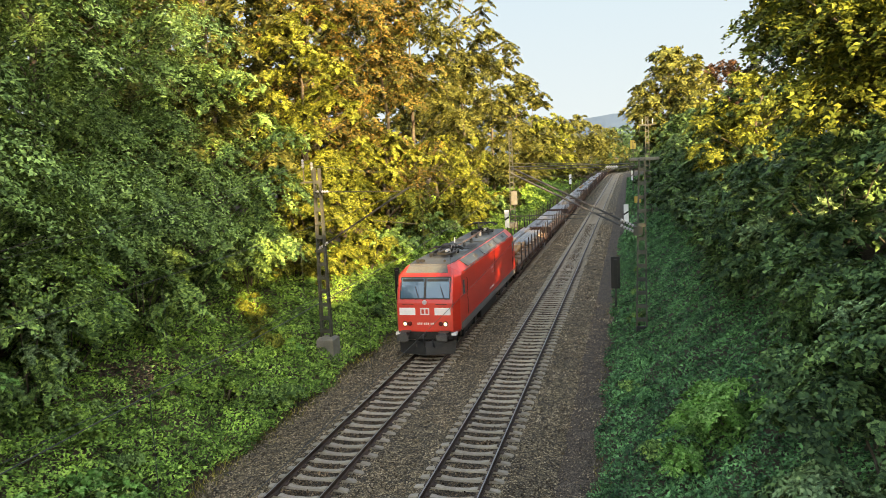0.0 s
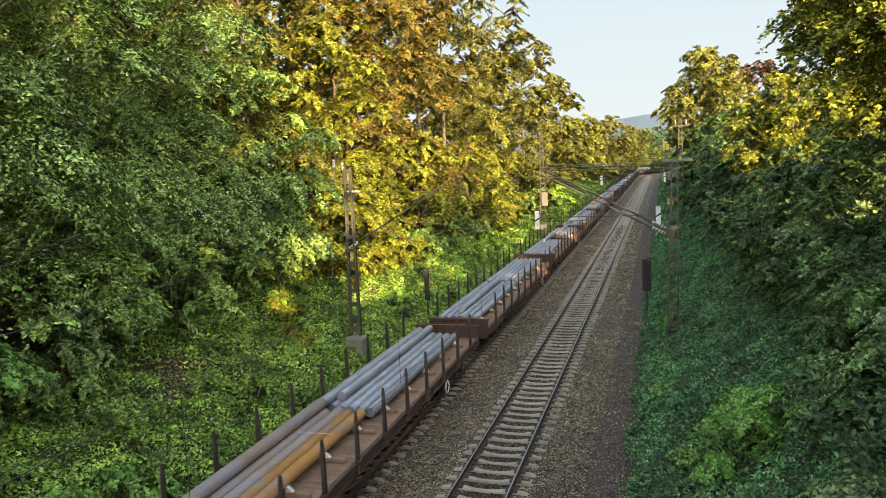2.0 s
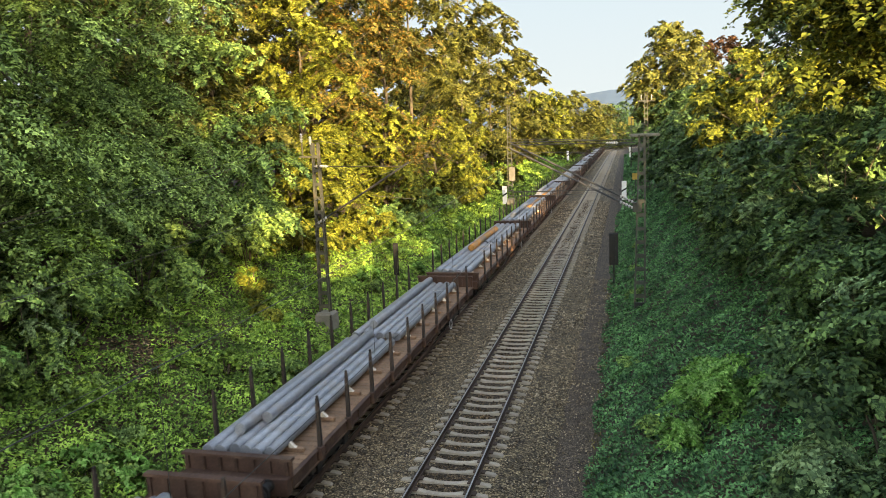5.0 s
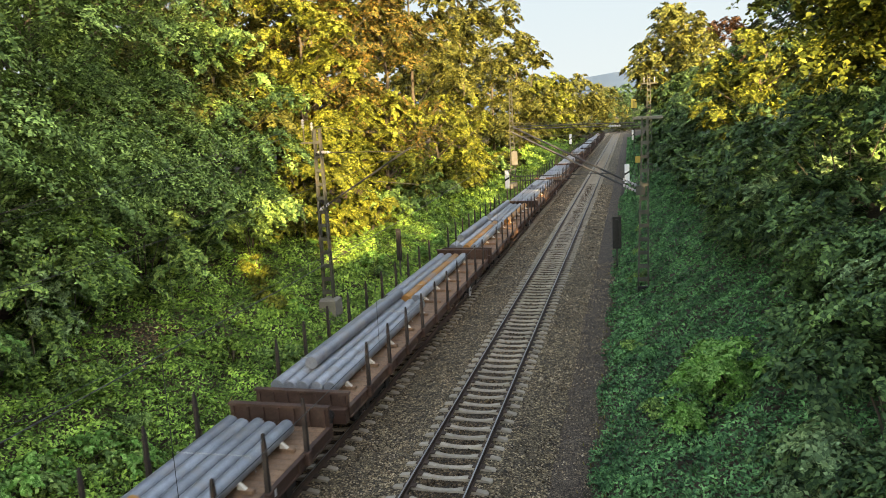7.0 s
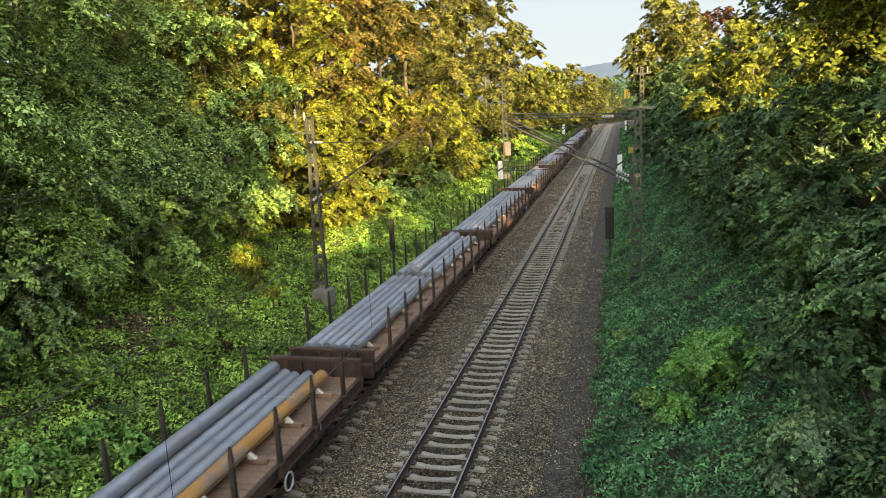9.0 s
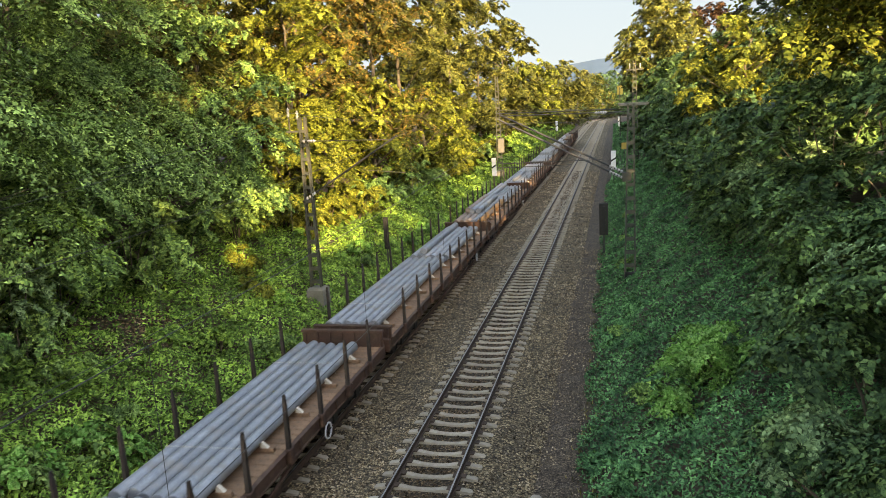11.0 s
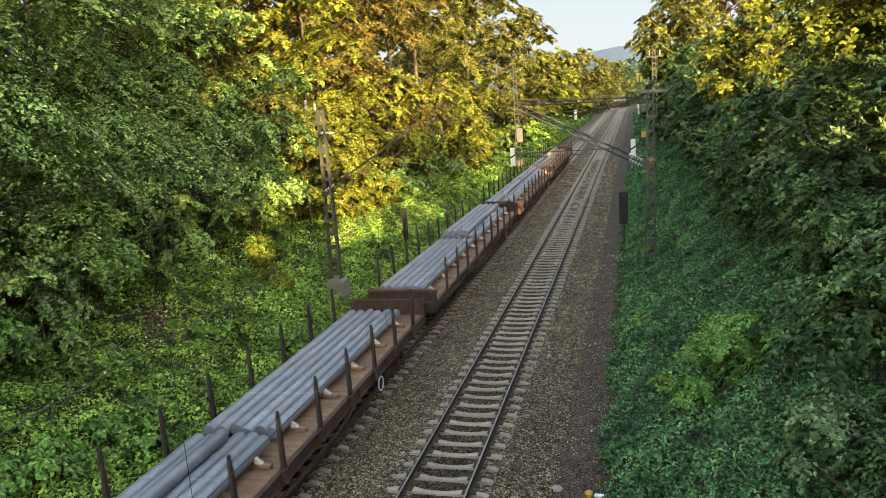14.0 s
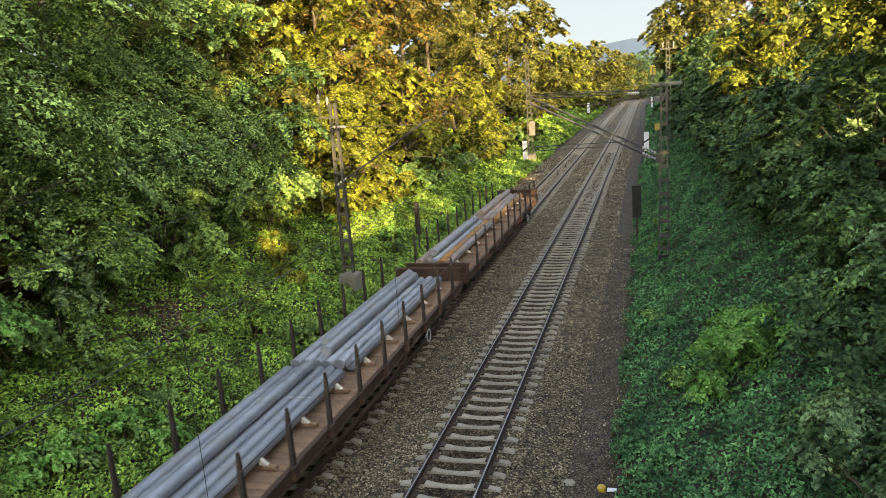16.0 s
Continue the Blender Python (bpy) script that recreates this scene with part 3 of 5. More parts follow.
        if raised:
            knee, head = (0.0, y0 - 1.05, 4.48), (0.0, y0 + 0.35, 4.60)
        else:
            knee, head = (0.0, y0 - 1.25, 4.28), (0.0, y0 + 0.45, 4.33)
        part("lower_arm", Shape().sweep([(0, y0 + 0.45, 4.2), knee], [0.085, 0.06], 8).sweep([(0.12, y0 + 0.35, 4.2), (0.05, knee[1] + 0.1, knee[2])], 0.035, 6), BLACK, pan)
        part("upper_arm", Shape().sweep([knee, (-0.28, head[1], head[2])], 0.034, 6).sweep([knee, (0.28, head[1], head[2])], 0.034, 6), BLACK, pan)
        sh = Shape()
        for dy in (-0.16, 0.16):
            sh.sweep([(-0.85, head[1] + dy, head[2] - 0.10), (-0.6, head[1] + dy, head[2] + 0.02), (0.6, head[1] + dy, head[2] + 0.02), (0.85, head[1] + dy, head[2] - 0.10)], 0.04, 6)
        sh.box(-0.3, -0.27, head[1] - 0.16, head[1] + 0.16, head[2] - 0.02, head[2] + 0.01).box(0.27, 0.3, head[1] - 0.16, head[1] + 0.16, head[2] - 0.02, head[2] + 0.01)
        part("contact_strip", sh, BLACK, pan)
        part("spring_box", Shape().box(-0.3, 0.3, y0 + 0.2, y0 + 0.62, 4.12, 4.30), BLACK, pan, bevel=0.03)
        part("drive_cylinder", Shape().lathe((0.2, y0 - 0.5, 4.26), (0, 1, 0), [(0, 0.05), (0.02, 0.07), (0.5, 0.07), (0.52, 0.05)], 10), INSUL, pan)
    part("roof_busbar", Shape().sweep([(0.28, 5.0, 4.26), (0.28, 9.0, 4.28), (0.12, 12.6, 4.26)], 0.045, 8), COPPER, lo, "brown roof busbar")
    for y in (5.4, 7.2, 9.0, 10.8, 12.2):
        prof = [(0, 0.07)] + [(0.03 + 0.032 * k, 0.10 if k % 2 else 0.065) for k in range(7)] + [(0.26, 0.04)]
        part("insulator", Shape().lathe((0.28 - max(0, y - 9) * 0.047, y, 3.99), (0, 0, 1), prof, 12), INSUL if y > 12 else IRON, lo, "ribbed roof insulator")
    part("breaker_box", Shape().box(-0.55, 0.05, 5.5, 6.3, 4.05, 4.32), BLACK, lo, bevel=0.03)
    for x0, y0 in ((0.42, 5.9), (-0.85, 9.6), (0.40, 6.9)):
        part("dark_roof_grating", Shape().box(x0, x0 + 0.48, y0, y0 + 0.8, 4.052, 4.066), BLACK, lo, "black roof grating")
    for k in range(3):
        part("roof_cable", Shape().sweep([(0.35 + 0.12 * k, 3.6 + 0.2 * k, 4.08), (0.30 + 0.1 * k, 4.3 + 0.2 * k, 4.42), (0.1, 5.0 + 0.2 * k, 4.38), (0.1, 5.4 + 0.1 * k, 4.15)], 0.025, 7), SKIRT, lo, "grey looped roof cable")
    part("whip_aerial", Shape().sweep([(-0.45, 8.1, 4.0), (-0.45, 8.1, 4.4)], 0.03, 6), WHITE, lo, "white roof aerial")
    part("roof_horn", Shape().lathe((-0.6, 1.75, 4.1), (0, -1, 0), [(0, 0.03), (0.25, 0.035), (0.38, 0.09)], 10).lathe((-0.42, 1.75, 4.1), (0, -1, 0), [(0, 0.03), (0.22, 0.035), (0.33, 0.08)], 10).box(-0.65, -0.38, 1.7, 1.8, 3.97, 4.08), BLACK, lo)
    part("roof_beacon", Shape().lathe((0.55, 1.8, 3.97), (0, 0, 1), [(0, 0.07), (0.1, 0.06), (0.13, 0.03)], 10), BLACK, lo)
    # front: windscreens, panels, lamps
    def front_y(z):
        return float(np.interp(z, [1.2, 2.42, 3.50, 3.60], [0.0, 0.03, 0.44, 0.52]))
    for x0, x1 in ((-1.10, -0.05), (0.05, 1.10)):
        w = Shape()
        p = [(x0, 2.64), (x1, 2.64), (x1 * 0.985, 3.47), (x0 * 0.985, 3.47)]
        w.loft([[(x, front_y(z) - 0.012, z) for x, z in p], [(x, front_y(z) + 0.03, z) for x, z in p]])
        win = part("windscreen", w, PANE, lo, "cab windscreen with sky reflection put into its blue")
        # dark strip stands in for the darker reflection along the pane's top
        q = [(x0 * 0.985 + 0.03, 3.33), (x1 * 0.985 - 0.03, 3.33), (x1 * 0.985 - 0.03, 3.455), (x0 * 0.985 + 0.03, 3.455)]
        part("sun_blind", Shape().loft([[(x, front_y(z) - 0.016, z) for x, z in q], [(x, front_y(z) + 0.01, z) for x, z in q]]), BLACK, win, "dark strip painted for the reflection at the pane's top")
        part("wiper", Shape().sweep([((x0 + x1) / 2 + 0.3, front_y(2.64) - 0.04, 2.64), ((x0 + x1) / 2 + 0.12, front_y(3.12) - 0.04, 3.12)], 0.015, 5), BLACK, win)
    rim = Shape()
    for z0, z1 in ((2.58, 2.64), (3.47, 3.53)):
        rim.loft([[(-1.15, front_y(z0) - 0.006, z0), (1.15, front_y(z0) - 0.006, z0), (1.15, front_y(z1) - 0.006, z1), (-1.15, front_y(z1) - 0.006, z1)], [(-1.15, front_y(z0) + 0.03, z0), (1.15, front_y(z0) + 0.03, z0), (1.15, front_y(z1) + 0.03, z1), (-1.15, front_y(z1) + 0.03, z1)]])
    for x0, x1 in ((-1.15, -1.10), (-0.05, 0.05), (1.10, 1.15)):
        rim.loft([[(x0, front_y(2.64) - 0.006, 2.64), (x1, front_y(2.64) - 0.006, 2.64), (x1, front_y(3.47) - 0.006, 3.47), (x0, front_y(3.47) - 0.006, 3.47)], [(x0, front_y(2.64) + 0.03, 2.64), (x1, front_y(2.64) + 0.03, 2.64), (x1, front_y(3.47) + 0.03, 3.47), (x0, front_y(3.47) + 0.03, 3.47)]])
    part("windscreen_rim", rim, BLACK, lo, "black windscreen rubber")
    for s in (-1, 1):
        part("white_panel", Shape().box(s * 0.80 - 0.36, s * 0.80 + 0.36, -0.012, 0.03, 1.90, 2.22), WHITE, lo, "white rectangular front panel", 0.01)
        lamp = part("headlight", Shape().lathe((s * 0.92, 0.02, 1.51), (0, -1, 0), [(0, 0.12), (0.04, 0.12), (0.05, 0.10)], 16), BLACK, lo)
        part("lamp_lens", Shape().lathe((s * 0.92, -0.032, 1.51), (0, -1, 0), [(0, 0.075), (0.015, 0.068), (0.022, 0.03)], 16), LAMP, lamp, "lit warm white headlight")
        tail = part("tail_lamp", Shape().lathe((s * 0.70, 0.02, 1.51), (0, -1, 0), [(0, 0.10), (0.04, 0.10), (0.05, 0.07)], 14), LENS, lo, "unlit dark tail lamp")
        part("front_handrail", Shape().sweep([(s * 0.5, -0.03, 2.38), (s * 0.5, -0.07, 2.40), (s * 1.0, -0.07, 2.40), (s * 1.0, -0.03, 2.38)], 0.014, 6), BLACK, lo)
        part("corner_step", Shape().box(s * 1.27 - 0.11, s * 1.27 + 0.11, 0.0, 0.3, 1.0, 1.12), WHITE, lo, "pale corner step plate")
    part("top_lamp", Shape().lathe((0, 0.04, 2.46), (0, -1, 0), [(0, 0.10), (0.05, 0.10), (0.06, 0.07)], 14), INSUL, lo, "small unlit upper headlight")
    part("emblem", Shape().box(-0.20, 0.20, -0.012, 0.03, 1.91, 2.21), WHITE, lo, "white emblem with red bars")
    for x in (-0.09, 0.09):
        part("emblem_bar", Shape().box(x - 0.055, x + 0.055, -0.018, 0.0, 1.96, 2.16), RED, lo)
    for k in range(8):
        x = -0.36 + k * 0.085 + (0.05 if k > 2 else 0) + (0.04 if k > 5 else 0)
        part("number_bar", Shape().box(x, x + 0.05, -0.008, 0.03, 1.47, 1.56), WHITE, lo)
    # under the floor
    part("buffer_beam", Shape().box(-1.25, 1.25, 0.02, 0.5, 0.78, 1.18).box(-1.25, 1.25, n - 0.5, n - 0.02, 0.78, 1.18), BLACK, lo, "dark buffer beam", 0.03)
    buffers(lo, 0.05, -1, 1.02, material=IRON)
    for x in (-0.875, 0.875):
        part("buffer_plate", Shape().box(x - 0.25, x + 0.25, -0.63, -0.585, 0.87, 1.17), IRON, lo, "broad worn buffer plate", 0.03)
        part("buffer_step", Shape().box(x - 0.22, x + 0.22, -0.4, 0.02, 1.19, 1.215), IRON, lo)
    buffers(lo, n - 0.05, 1, 1.02, material=IRON)
    part("coupling_hook", Shape().sweep([(0, 0.0, 1.05), (0, -0.35, 1.05), (0, -0.42, 0.95), (0, -0.35, 0.60)], 0.045, 8), BLACK, lo)
    for s in (-1, 1):
        part("air_hose", Shape().sweep([(s * 0.35, 0, 1.0), (s * 0.36, -0.2, 0.92), (s * 0.38, -0.25, 0.65), (s * 0.40, -0.12, 0.5)], 0.03, 8), BLACK, lo)
    plough = Shape().loft([[(-1.25, 0.12, 0.16), (0, -0.22, 0.14), (1.25, 0.12, 0.16), (1.25, 0.2, 0.16), (0, -0.12, 0.14), (-1.25, 0.2, 0.16)], [(-1.3, 0.25, 0.72), (0, 0.0, 0.72), (1.3, 0.25, 0.72), (1.3, 0.32, 0.72), (0, 0.1, 0.72), (-1.3, 0.32, 0.72)]])
    part("track_clearer", plough, BLACK, lo, "black track clearer")
    for yb in (3.6, n - 3.6):
        bog = part("bogie", Shape().box(-1.15, -1.02, yb - 1.9, yb + 1.9, 0.52, 0.86).box(1.02, 1.15, yb - 1.9, yb + 1.9, 0.52, 0.86).box(-1.1, 1.1, yb - 0.3, yb + 0.3, 0.55, 0.95), BLACK, lo, "dark bogie frame", 0.03)
        for dy in (-1.3, 1.3):
            wheelset(bog, yb + dy, 0.75, 0.60)
            for s in (-1, 1):
                part("axle_box", Shape().box(s * 1.1 - 0.12, s * 1.1 + 0.12, yb + dy - 0.2, yb + dy + 0.2, 0.42, 0.78), BLACK, bog, bevel=0.03)
    part("transformer_tank", Shape().box(-1.2, 1.2, 6.4, n - 6.4, 0.35, 1.06), BLACK, lo, bevel=0.05)
    lo.matrix_basis = pose(LEFT_X, 30.4, 0)
    moving(lo, 30.4)


HALF = 10.05         # from a wagon's middle to its headboards
DECK = 1.24
STAKES = [-8.60 + 1.911 * k for k in range(10)]


def build_wagon():
    w = thing("flat_wagon", "rust-brown stake wagon with raised headboards", "railway wagon", "freight wagons")
    rib = Shape().box(-0.045, 0.045, -0.05, 0.05, -0.135, 0.11).mesh("side_rib")
    rib.materials.append(BROWN)
    board_ribs = []
    for top in (0.315, 0.455):
        board_ribs.append(Shape().box(-0.035, 0.035, -0.10, 0.10, 0, top).mesh("board_rib"))
        board_ribs[-1].materials.append(BROWN)
    for s in (-1, 1):
        x = s * 1.30
        prof = [(x - 0.10, 0.90), (x + 0.10, 0.90), (x + 0.10, 0.93), (x + 0.05, 0.93), (x + 0.05, DECK - 0.055), (x + 0.10, DECK - 0.055), (x + 0.10, DECK - 0.012), (x - 0.10, DECK - 0.012), (x - 0.10, DECK - 0.055), (x - 0.05, DECK - 0.055), (x - 0.05, 0.93), (x - 0.10, 0.93)]
        part("side_sill", Shape().loft([[(a, y, b) for a, b in prof] for y in (-HALF, HALF)]), BROWN, w, "rusty brown steel side sill")
    for s in (-1, 1):
        part("centre_sill", Shape().box(s * 0.2 - 0.05, s * 0.2 + 0.05, -HALF, HALF, 0.75, 1.19), BROWN, w)
    for s in (-1, 1):
        for k in range(8):
            part("side_rib", rib, None, w, at=(s * 1.35, -8.2 + k * 16.4 / 7, 1.07))
        truss = Shape().sweep([(s * 1.24, -4.6, 0.92), (s * 1.24, -2.2, 0.52), (s * 1.24, 2.2, 0.52), (s * 1.24, 4.6, 0.92)], 0.05, 6)
        part("truss_rod", truss, BROWN, w)
    plank = Shape().box(-1.29, 1.29, -0.118, 0.118, DECK - 0.045, DECK).mesh("plank", 0.012)
    plank.materials.append(PLANK)
    rng = random.Random(3)
    for k in range(79):
        part("plank", plank, None, w, at=pose(rng.uniform(-0.012, 0.012), -HALF + 0.13 + k * 0.2535, rng.uniform(-0.006, 0.004), 0, rng.uniform(-0.2, 0.2), rng.uniform(-0.2, 0.2)))
    for e in (-1, 1):
        y0 = e * HALF
        tall = 0.50 if e > 0 else 0.36
        b = Shape().box(-1.36, 1.36, y0 - 0.04, y0 + 0.04, DECK - 0.05, DECK + tall)
        hb = part("headboard", b, BROWN, w, "brown steel headboard", 0.01)
        r = Shape().box(-1.38, 1.38, y0 - 0.09, y0 + 0.09, DECK + tall - 0.04, DECK + tall + 0.03)
        for k in range(7):
            x = -1.25 + k * 2.5 / 6
            part("board_rib", board_ribs[e > 0], None, hb, at=(x, y0, DECK))
        part("top_rail", r, BROWN, hb)
        part("end_beam", Shape().box(-1.33, 1.33, y0 + min(0, e * 0.25), y0 + max(0, e * 0.25), 0.80, 1.22), BROWN, w, "brown end beam", 0.02)
        buffers(w, y0 + e * 0.2, e)
        part("coupling", Shape().sweep([(0, y0 + e * 0.2, 1.02), (0, y0 + e * 0.7, 0.95)], 0.05, 8), BLACK, w)
        part("brake_hose", Shape().sweep([(0.4, y0 + e * 0.2, 0.95), (0.38, y0 + e * 0.5, 0.75), (0.3, y0 + e * 0.6, 0.6)], 0.03, 6), BLACK, w)
        bog = part("bogie", Shape().box(-1.08, -0.96, e * 7.2 - 1.35, e * 7.2 + 1.35, 0.40, 0.72).box(0.96, 1.08, e * 7.2 - 1.35, e * 7.2 + 1.35, 0.40, 0.72).box(-1.0, 1.0, e * 7.2 - 0.2, e * 7.2 + 0.2, 0.45, 0.85), BLACK, w, "dark cast bogie", 0.04)
        for dy in (-0.9, 0.9):
            wheelset(bog, e * 7.2 + dy)
            for s in (-1, 1):
                part("axle_box", Shape().box(s * 1.03 - 0.1, s * 1.03 + 0.1, e * 7.2 + dy - 0.17, e * 7.2 + dy + 0.17, 0.34, 0.64), BLACK, bog, bevel=0.03)
    st = Shape().loft([[(-0.05, -0.065, 0), (0.05, -0.065, 0), (0.05, 0.065, 0), (-0.05, 0.065, 0)], [(-0.038, -0.046, 1.3), (0.038, -0.046, 1.3), (0.038, 0.046, 1.3), (-0.038, 0.046, 1.3)], [(-0.024, -0.028, 1.56), (0.024, -0.028, 1.56), (0.024, 0.028, 1.56), (-0.024, 0.028, 1.56)]]).mesh("stake")
    st.materials.append(STAKE)
    pocket = Shape().box(-0.06, 0.09, -0.11, 0.11, -0.06, 0.28).mesh("stake_pocket", 0.02)
    pocket.materials.append(BROWN)
    for s in (-1, 1):
        for y in STAKES:
            p = part("stake", st, None, w, "dark swivelling steel stake", at=pose(s * 1.40, y, 1.0, 0, 0, 0 if s > 0 else 180))
            part("stake_pocket", pocket, None, p)
        # hand wheel of the brake, with a pale rim
        ring = [(s * 1.45, 5.0 + 0.20 * math.cos(k * math.tau / 16), 0.72 + 0.20 * math.sin(k * math.tau / 16)) for k in range(17)]
        hw = part("brake_wheel", Shape().sweep(ring, 0.022, 6), WHITE, w, "white-rimmed brake hand wheel")
        part("spoke", Shape().sweep([(s * 1.45, 4.8, 0.72), (s * 1.45, 5.2, 0.72)], 0.015, 5).sweep([(s * 1.45, 5.0, 0.52), (s * 1.45, 5.0, 0.92)], 0.015, 5), BLACK, hw)
    for s in (-1, 1):
        part("inscription_plate", Shape().box(min(s * 1.352, s * 1.362), max(s * 1.352, s * 1.362), 6.6, 7.1, 0.98, 1.16), WHITE, w, "pale inscription plate")
    return w


def bar_mesh(name, length, r=0.16, material=None):
    me = Shape().lathe((0, 0, 0), (0, 1, 0), [(-length / 2, r * 0.93), (-length / 2 + 0.02, r), (-length / 4, r), (0, r), (length / 4, r), (length / 2 - 0.02, r), (length / 2, r * 0.93)], 18).mesh(name)
    me.polygons.foreach_set("use_smooth", [len(p.vertices) == 4 for p in me.polygons])
    me.materials.append(material)
    return me


# for each wagon, its front and rear pile: from, to, bar radius, lower bars, and bars on top as (slot, kind, from, to)
# kinds: S blue-grey steel, O orange rust, P pale rust
FLAT = ((-9.6, -0.25, 0.155, "SSSSSS", ((2, "S", -8.8, -0.6),)), (0.1, 9.25, 0.155, "SSSSSS", ()))
LOADS = [
    ((-9.6, -0.3, 0.165, "SPPOO", ((0, "P", -8.9, -0.4),)), (0.0, 9.2, 0.155, "SSSSSS", ((0, "S", -0.3, 8.9), (1, "S", 0.4, 9.3)))),
    FLAT,
    ((-9.6, -1.0, 0.155, "SSSSSS", ((1, "S", -3.2, 5.0),)), (2.5, 9.3, 0.16, "SSSSSS", ((2, "S", 2.3, 9.0),))),
    ((-9.6, -0.4, 0.155, "SSSSSS", ((1, "S", -9.0, -1.0), (2, "S", -8.2, -0.4))), (0.2, 9.2, 0.155, "SSSSSS", ((1, "S", 0.9, 9.1),))),
    ((-9.6, -0.2, 0.19, "SSSSS", ()), (0.1, 9.25, 0.19, "SSSSS", ((1, "O", -3.6, 4.9),))),
    ((-9.6, -0.4, 0.195, "SSSSS", ((1, "S", -8.6, -0.1),)), (0.2, 9.2, 0.195, "SSOS", ())),
    ((-9.6, -0.5, 0.20, "SSOS", ((0, "S", -8.4, -0.7),)), (0.3, 9.2, 0.18, "SSSSO", ((0, "S", 0.9, 9.0),))),
    ((-9.6, -0.3, 0.155, "SSSSSS", ()), (0.3, 9.2, 0.16, "SSSSSS", ((1, "S", 0.8, 9.0), (2, "S", 0.2, 8.7)))),
    ((-9.6, -0.2, 0.16, "SSSSSS", ()), (0.1, 9.2, 0.16, "SSSSSS", ())),
    ((-9.6, 0.8, 0.155, "SSSSSS", ()), (1.2, 9.2, 0.16, "SSSSSS", ((1, "S", 1.4, 9.0),))),
    ((-9.1, 0.2, 0.18, "PPPSO", ((0, "P", -6.2, 1.0), (1, "S", -6.6, 1.2), (2, "S", -6.4, 0.9))), (0.6, 9.2, 0.155, "SSSSSS", ((0, "S", 0.9, 9.1), (1, "S", 1.1, 9.0)))),
    FLAT,
    ((-9.6, -0.3, 0.155, "SSSSSS", ()), (0.2, 9.2, 0.16, "SSSSSS", ((0, "S", 0.3, 9.2), (1, "S", 0.3, 9.2), (2, "S", 0.4, 9.1), (3, "S", 0.2, 9.2)))),
    ((-9.6, -0.3, 0.155, "SSSSSS", ((2, "S", -8.9, -0.5),)), (0.2, 9.2, 0.16, "SSSSSS", ((1, "S", 1.2, 9.2), (2, "S", 0.5, 8.8)))),
    ((-9.6, -0.3, 0.165, "PPSOP", ((1, "S", -8.9, -0.8),)), (0.3, 9.2, 0.165, "PPPPO", ((1, "P", 0.9, 9.2),))),
]


def build_load(k, piles):
    rng = random.Random(40 + k)
    kinds = "".join(p[3] + "".join(b[1] for b in p[4]) for p in piles)
    label = "blue-grey round steel bars lying on timber bearers"
    if "P" in kinds:
        label = "round steel bars with pale and orange rust on timber bearers"
    elif "O" in kinds:
        label = "thick blue-grey steel bars with single rust-orange ones"
    ld = thing("steel_bar_load", label, "steel bars", "bar loads")
    bear = Shape().box(-1.12, 1.12, -0.06, 0.06, 0, 0.10).mesh("bearer", 0.01)
    bear.materials.append(PLANK)
    wedge = Shape().loft([[(0, -0.05, 0), (0.19, -0.05, 0), (0.19, 0.05, 0), (0, 0.05, 0)], [(0, -0.05, 0.13), (0.04, -0.05, 0.13), (0.04, 0.05, 0.13), (0, 0.05, 0.13)]]).mesh("wedge")
    wedge.materials.append(CHOCK)
    tone = {"S": STEEL, "O": RUST, "P": PALE_RUST}
    for y0, y1, r, low, top in piles:
        x0, z0, n, mid = -1.13 + r, 0.10 + r, y1 - y0, (y0 + y1) / 2
        data = {q: bar_mesh("bar", n, r, tone[q]) for q in set(low)}
        for i, q in enumerate(low):
            part("bar", data[q], None, ld, at=pose(x0 + i * r * 2.03, mid + rng.uniform(-0.12, 0.12), z0, 0, rng.uniform(0, 360), 0))
        for i, q, a, b in top:
            part("bar", bar_mesh("bar", b - a, r, tone[q]), None, ld, at=pose(x0 + (i + 0.5) * r * 2.03, (a + b) / 2, z0 + r * 1.74, 0, rng.uniform(0, 360), 0))
        xr = x0 + (len(low) - 1) * r * 2.03 + r
        for j in range(5):
            y = y0 + 0.7 + j * (n - 1.4) / 4
            part("bearer", bear, None, ld, at=(0, y, 0))
            part("wedge", wedge, None, ld, "pale wooden wedge", at=(xr - r * 0.14, y, 0.10))
        for y in (mid - n * 0.3, mid + n * 0.28):
            part("binding_wire", Shape().sweep([(x0 - r, y, 0.12), (x0 - r * 0.6, y, z0 + r * 1.05), (xr - r * 0.5, y + 0.05, z0 + r * 1.06), (xr + 0.02, y + 0.05, 0.12)], 0.008, 5), INSUL, ld)
    return ld


# middles of the couplings behind the locomotive, as metres along the track at the start
GAPS = [48.2, 70.2, 92.1, 113.4, 135.1, 156.85, 178.0, 199.5, 220.7, 241.9, 262.8, 282.7, 304.9, 326.5, 348.4, 369.5]


def build_train():
    build_loco()
    first = build_wagon()
    for k in range(15):
        y = (GAPS[k] + GAPS[k + 1]) / 2
        w = first if k == 0 else copy_thing(first, pose(LEFT_X, y, 0))
        w.matrix_basis = pose(LEFT_X, y, 0)
        moving(w, y)
        ld = build_load(k, LOADS[k])
        ld.matrix_basis = pose(LEFT_X, y, DECK + 0.003)
        moving(ld, y)


# ---- overhead line and lineside ----
def insulator(parent, a, b):
    a, b = Vector(a), Vector(b)
    n = (b - a).length
    prof = [(0, 0.02)] + [(n * (0.1 + 0.08 * k), 0.075 if k % 2 else 0.035) for k in range(11)] + [(n, 0.02)]
    part("insulator", Shape().lathe(a, b - a, prof, 10), INSUL, parent, "ribbed insulator")


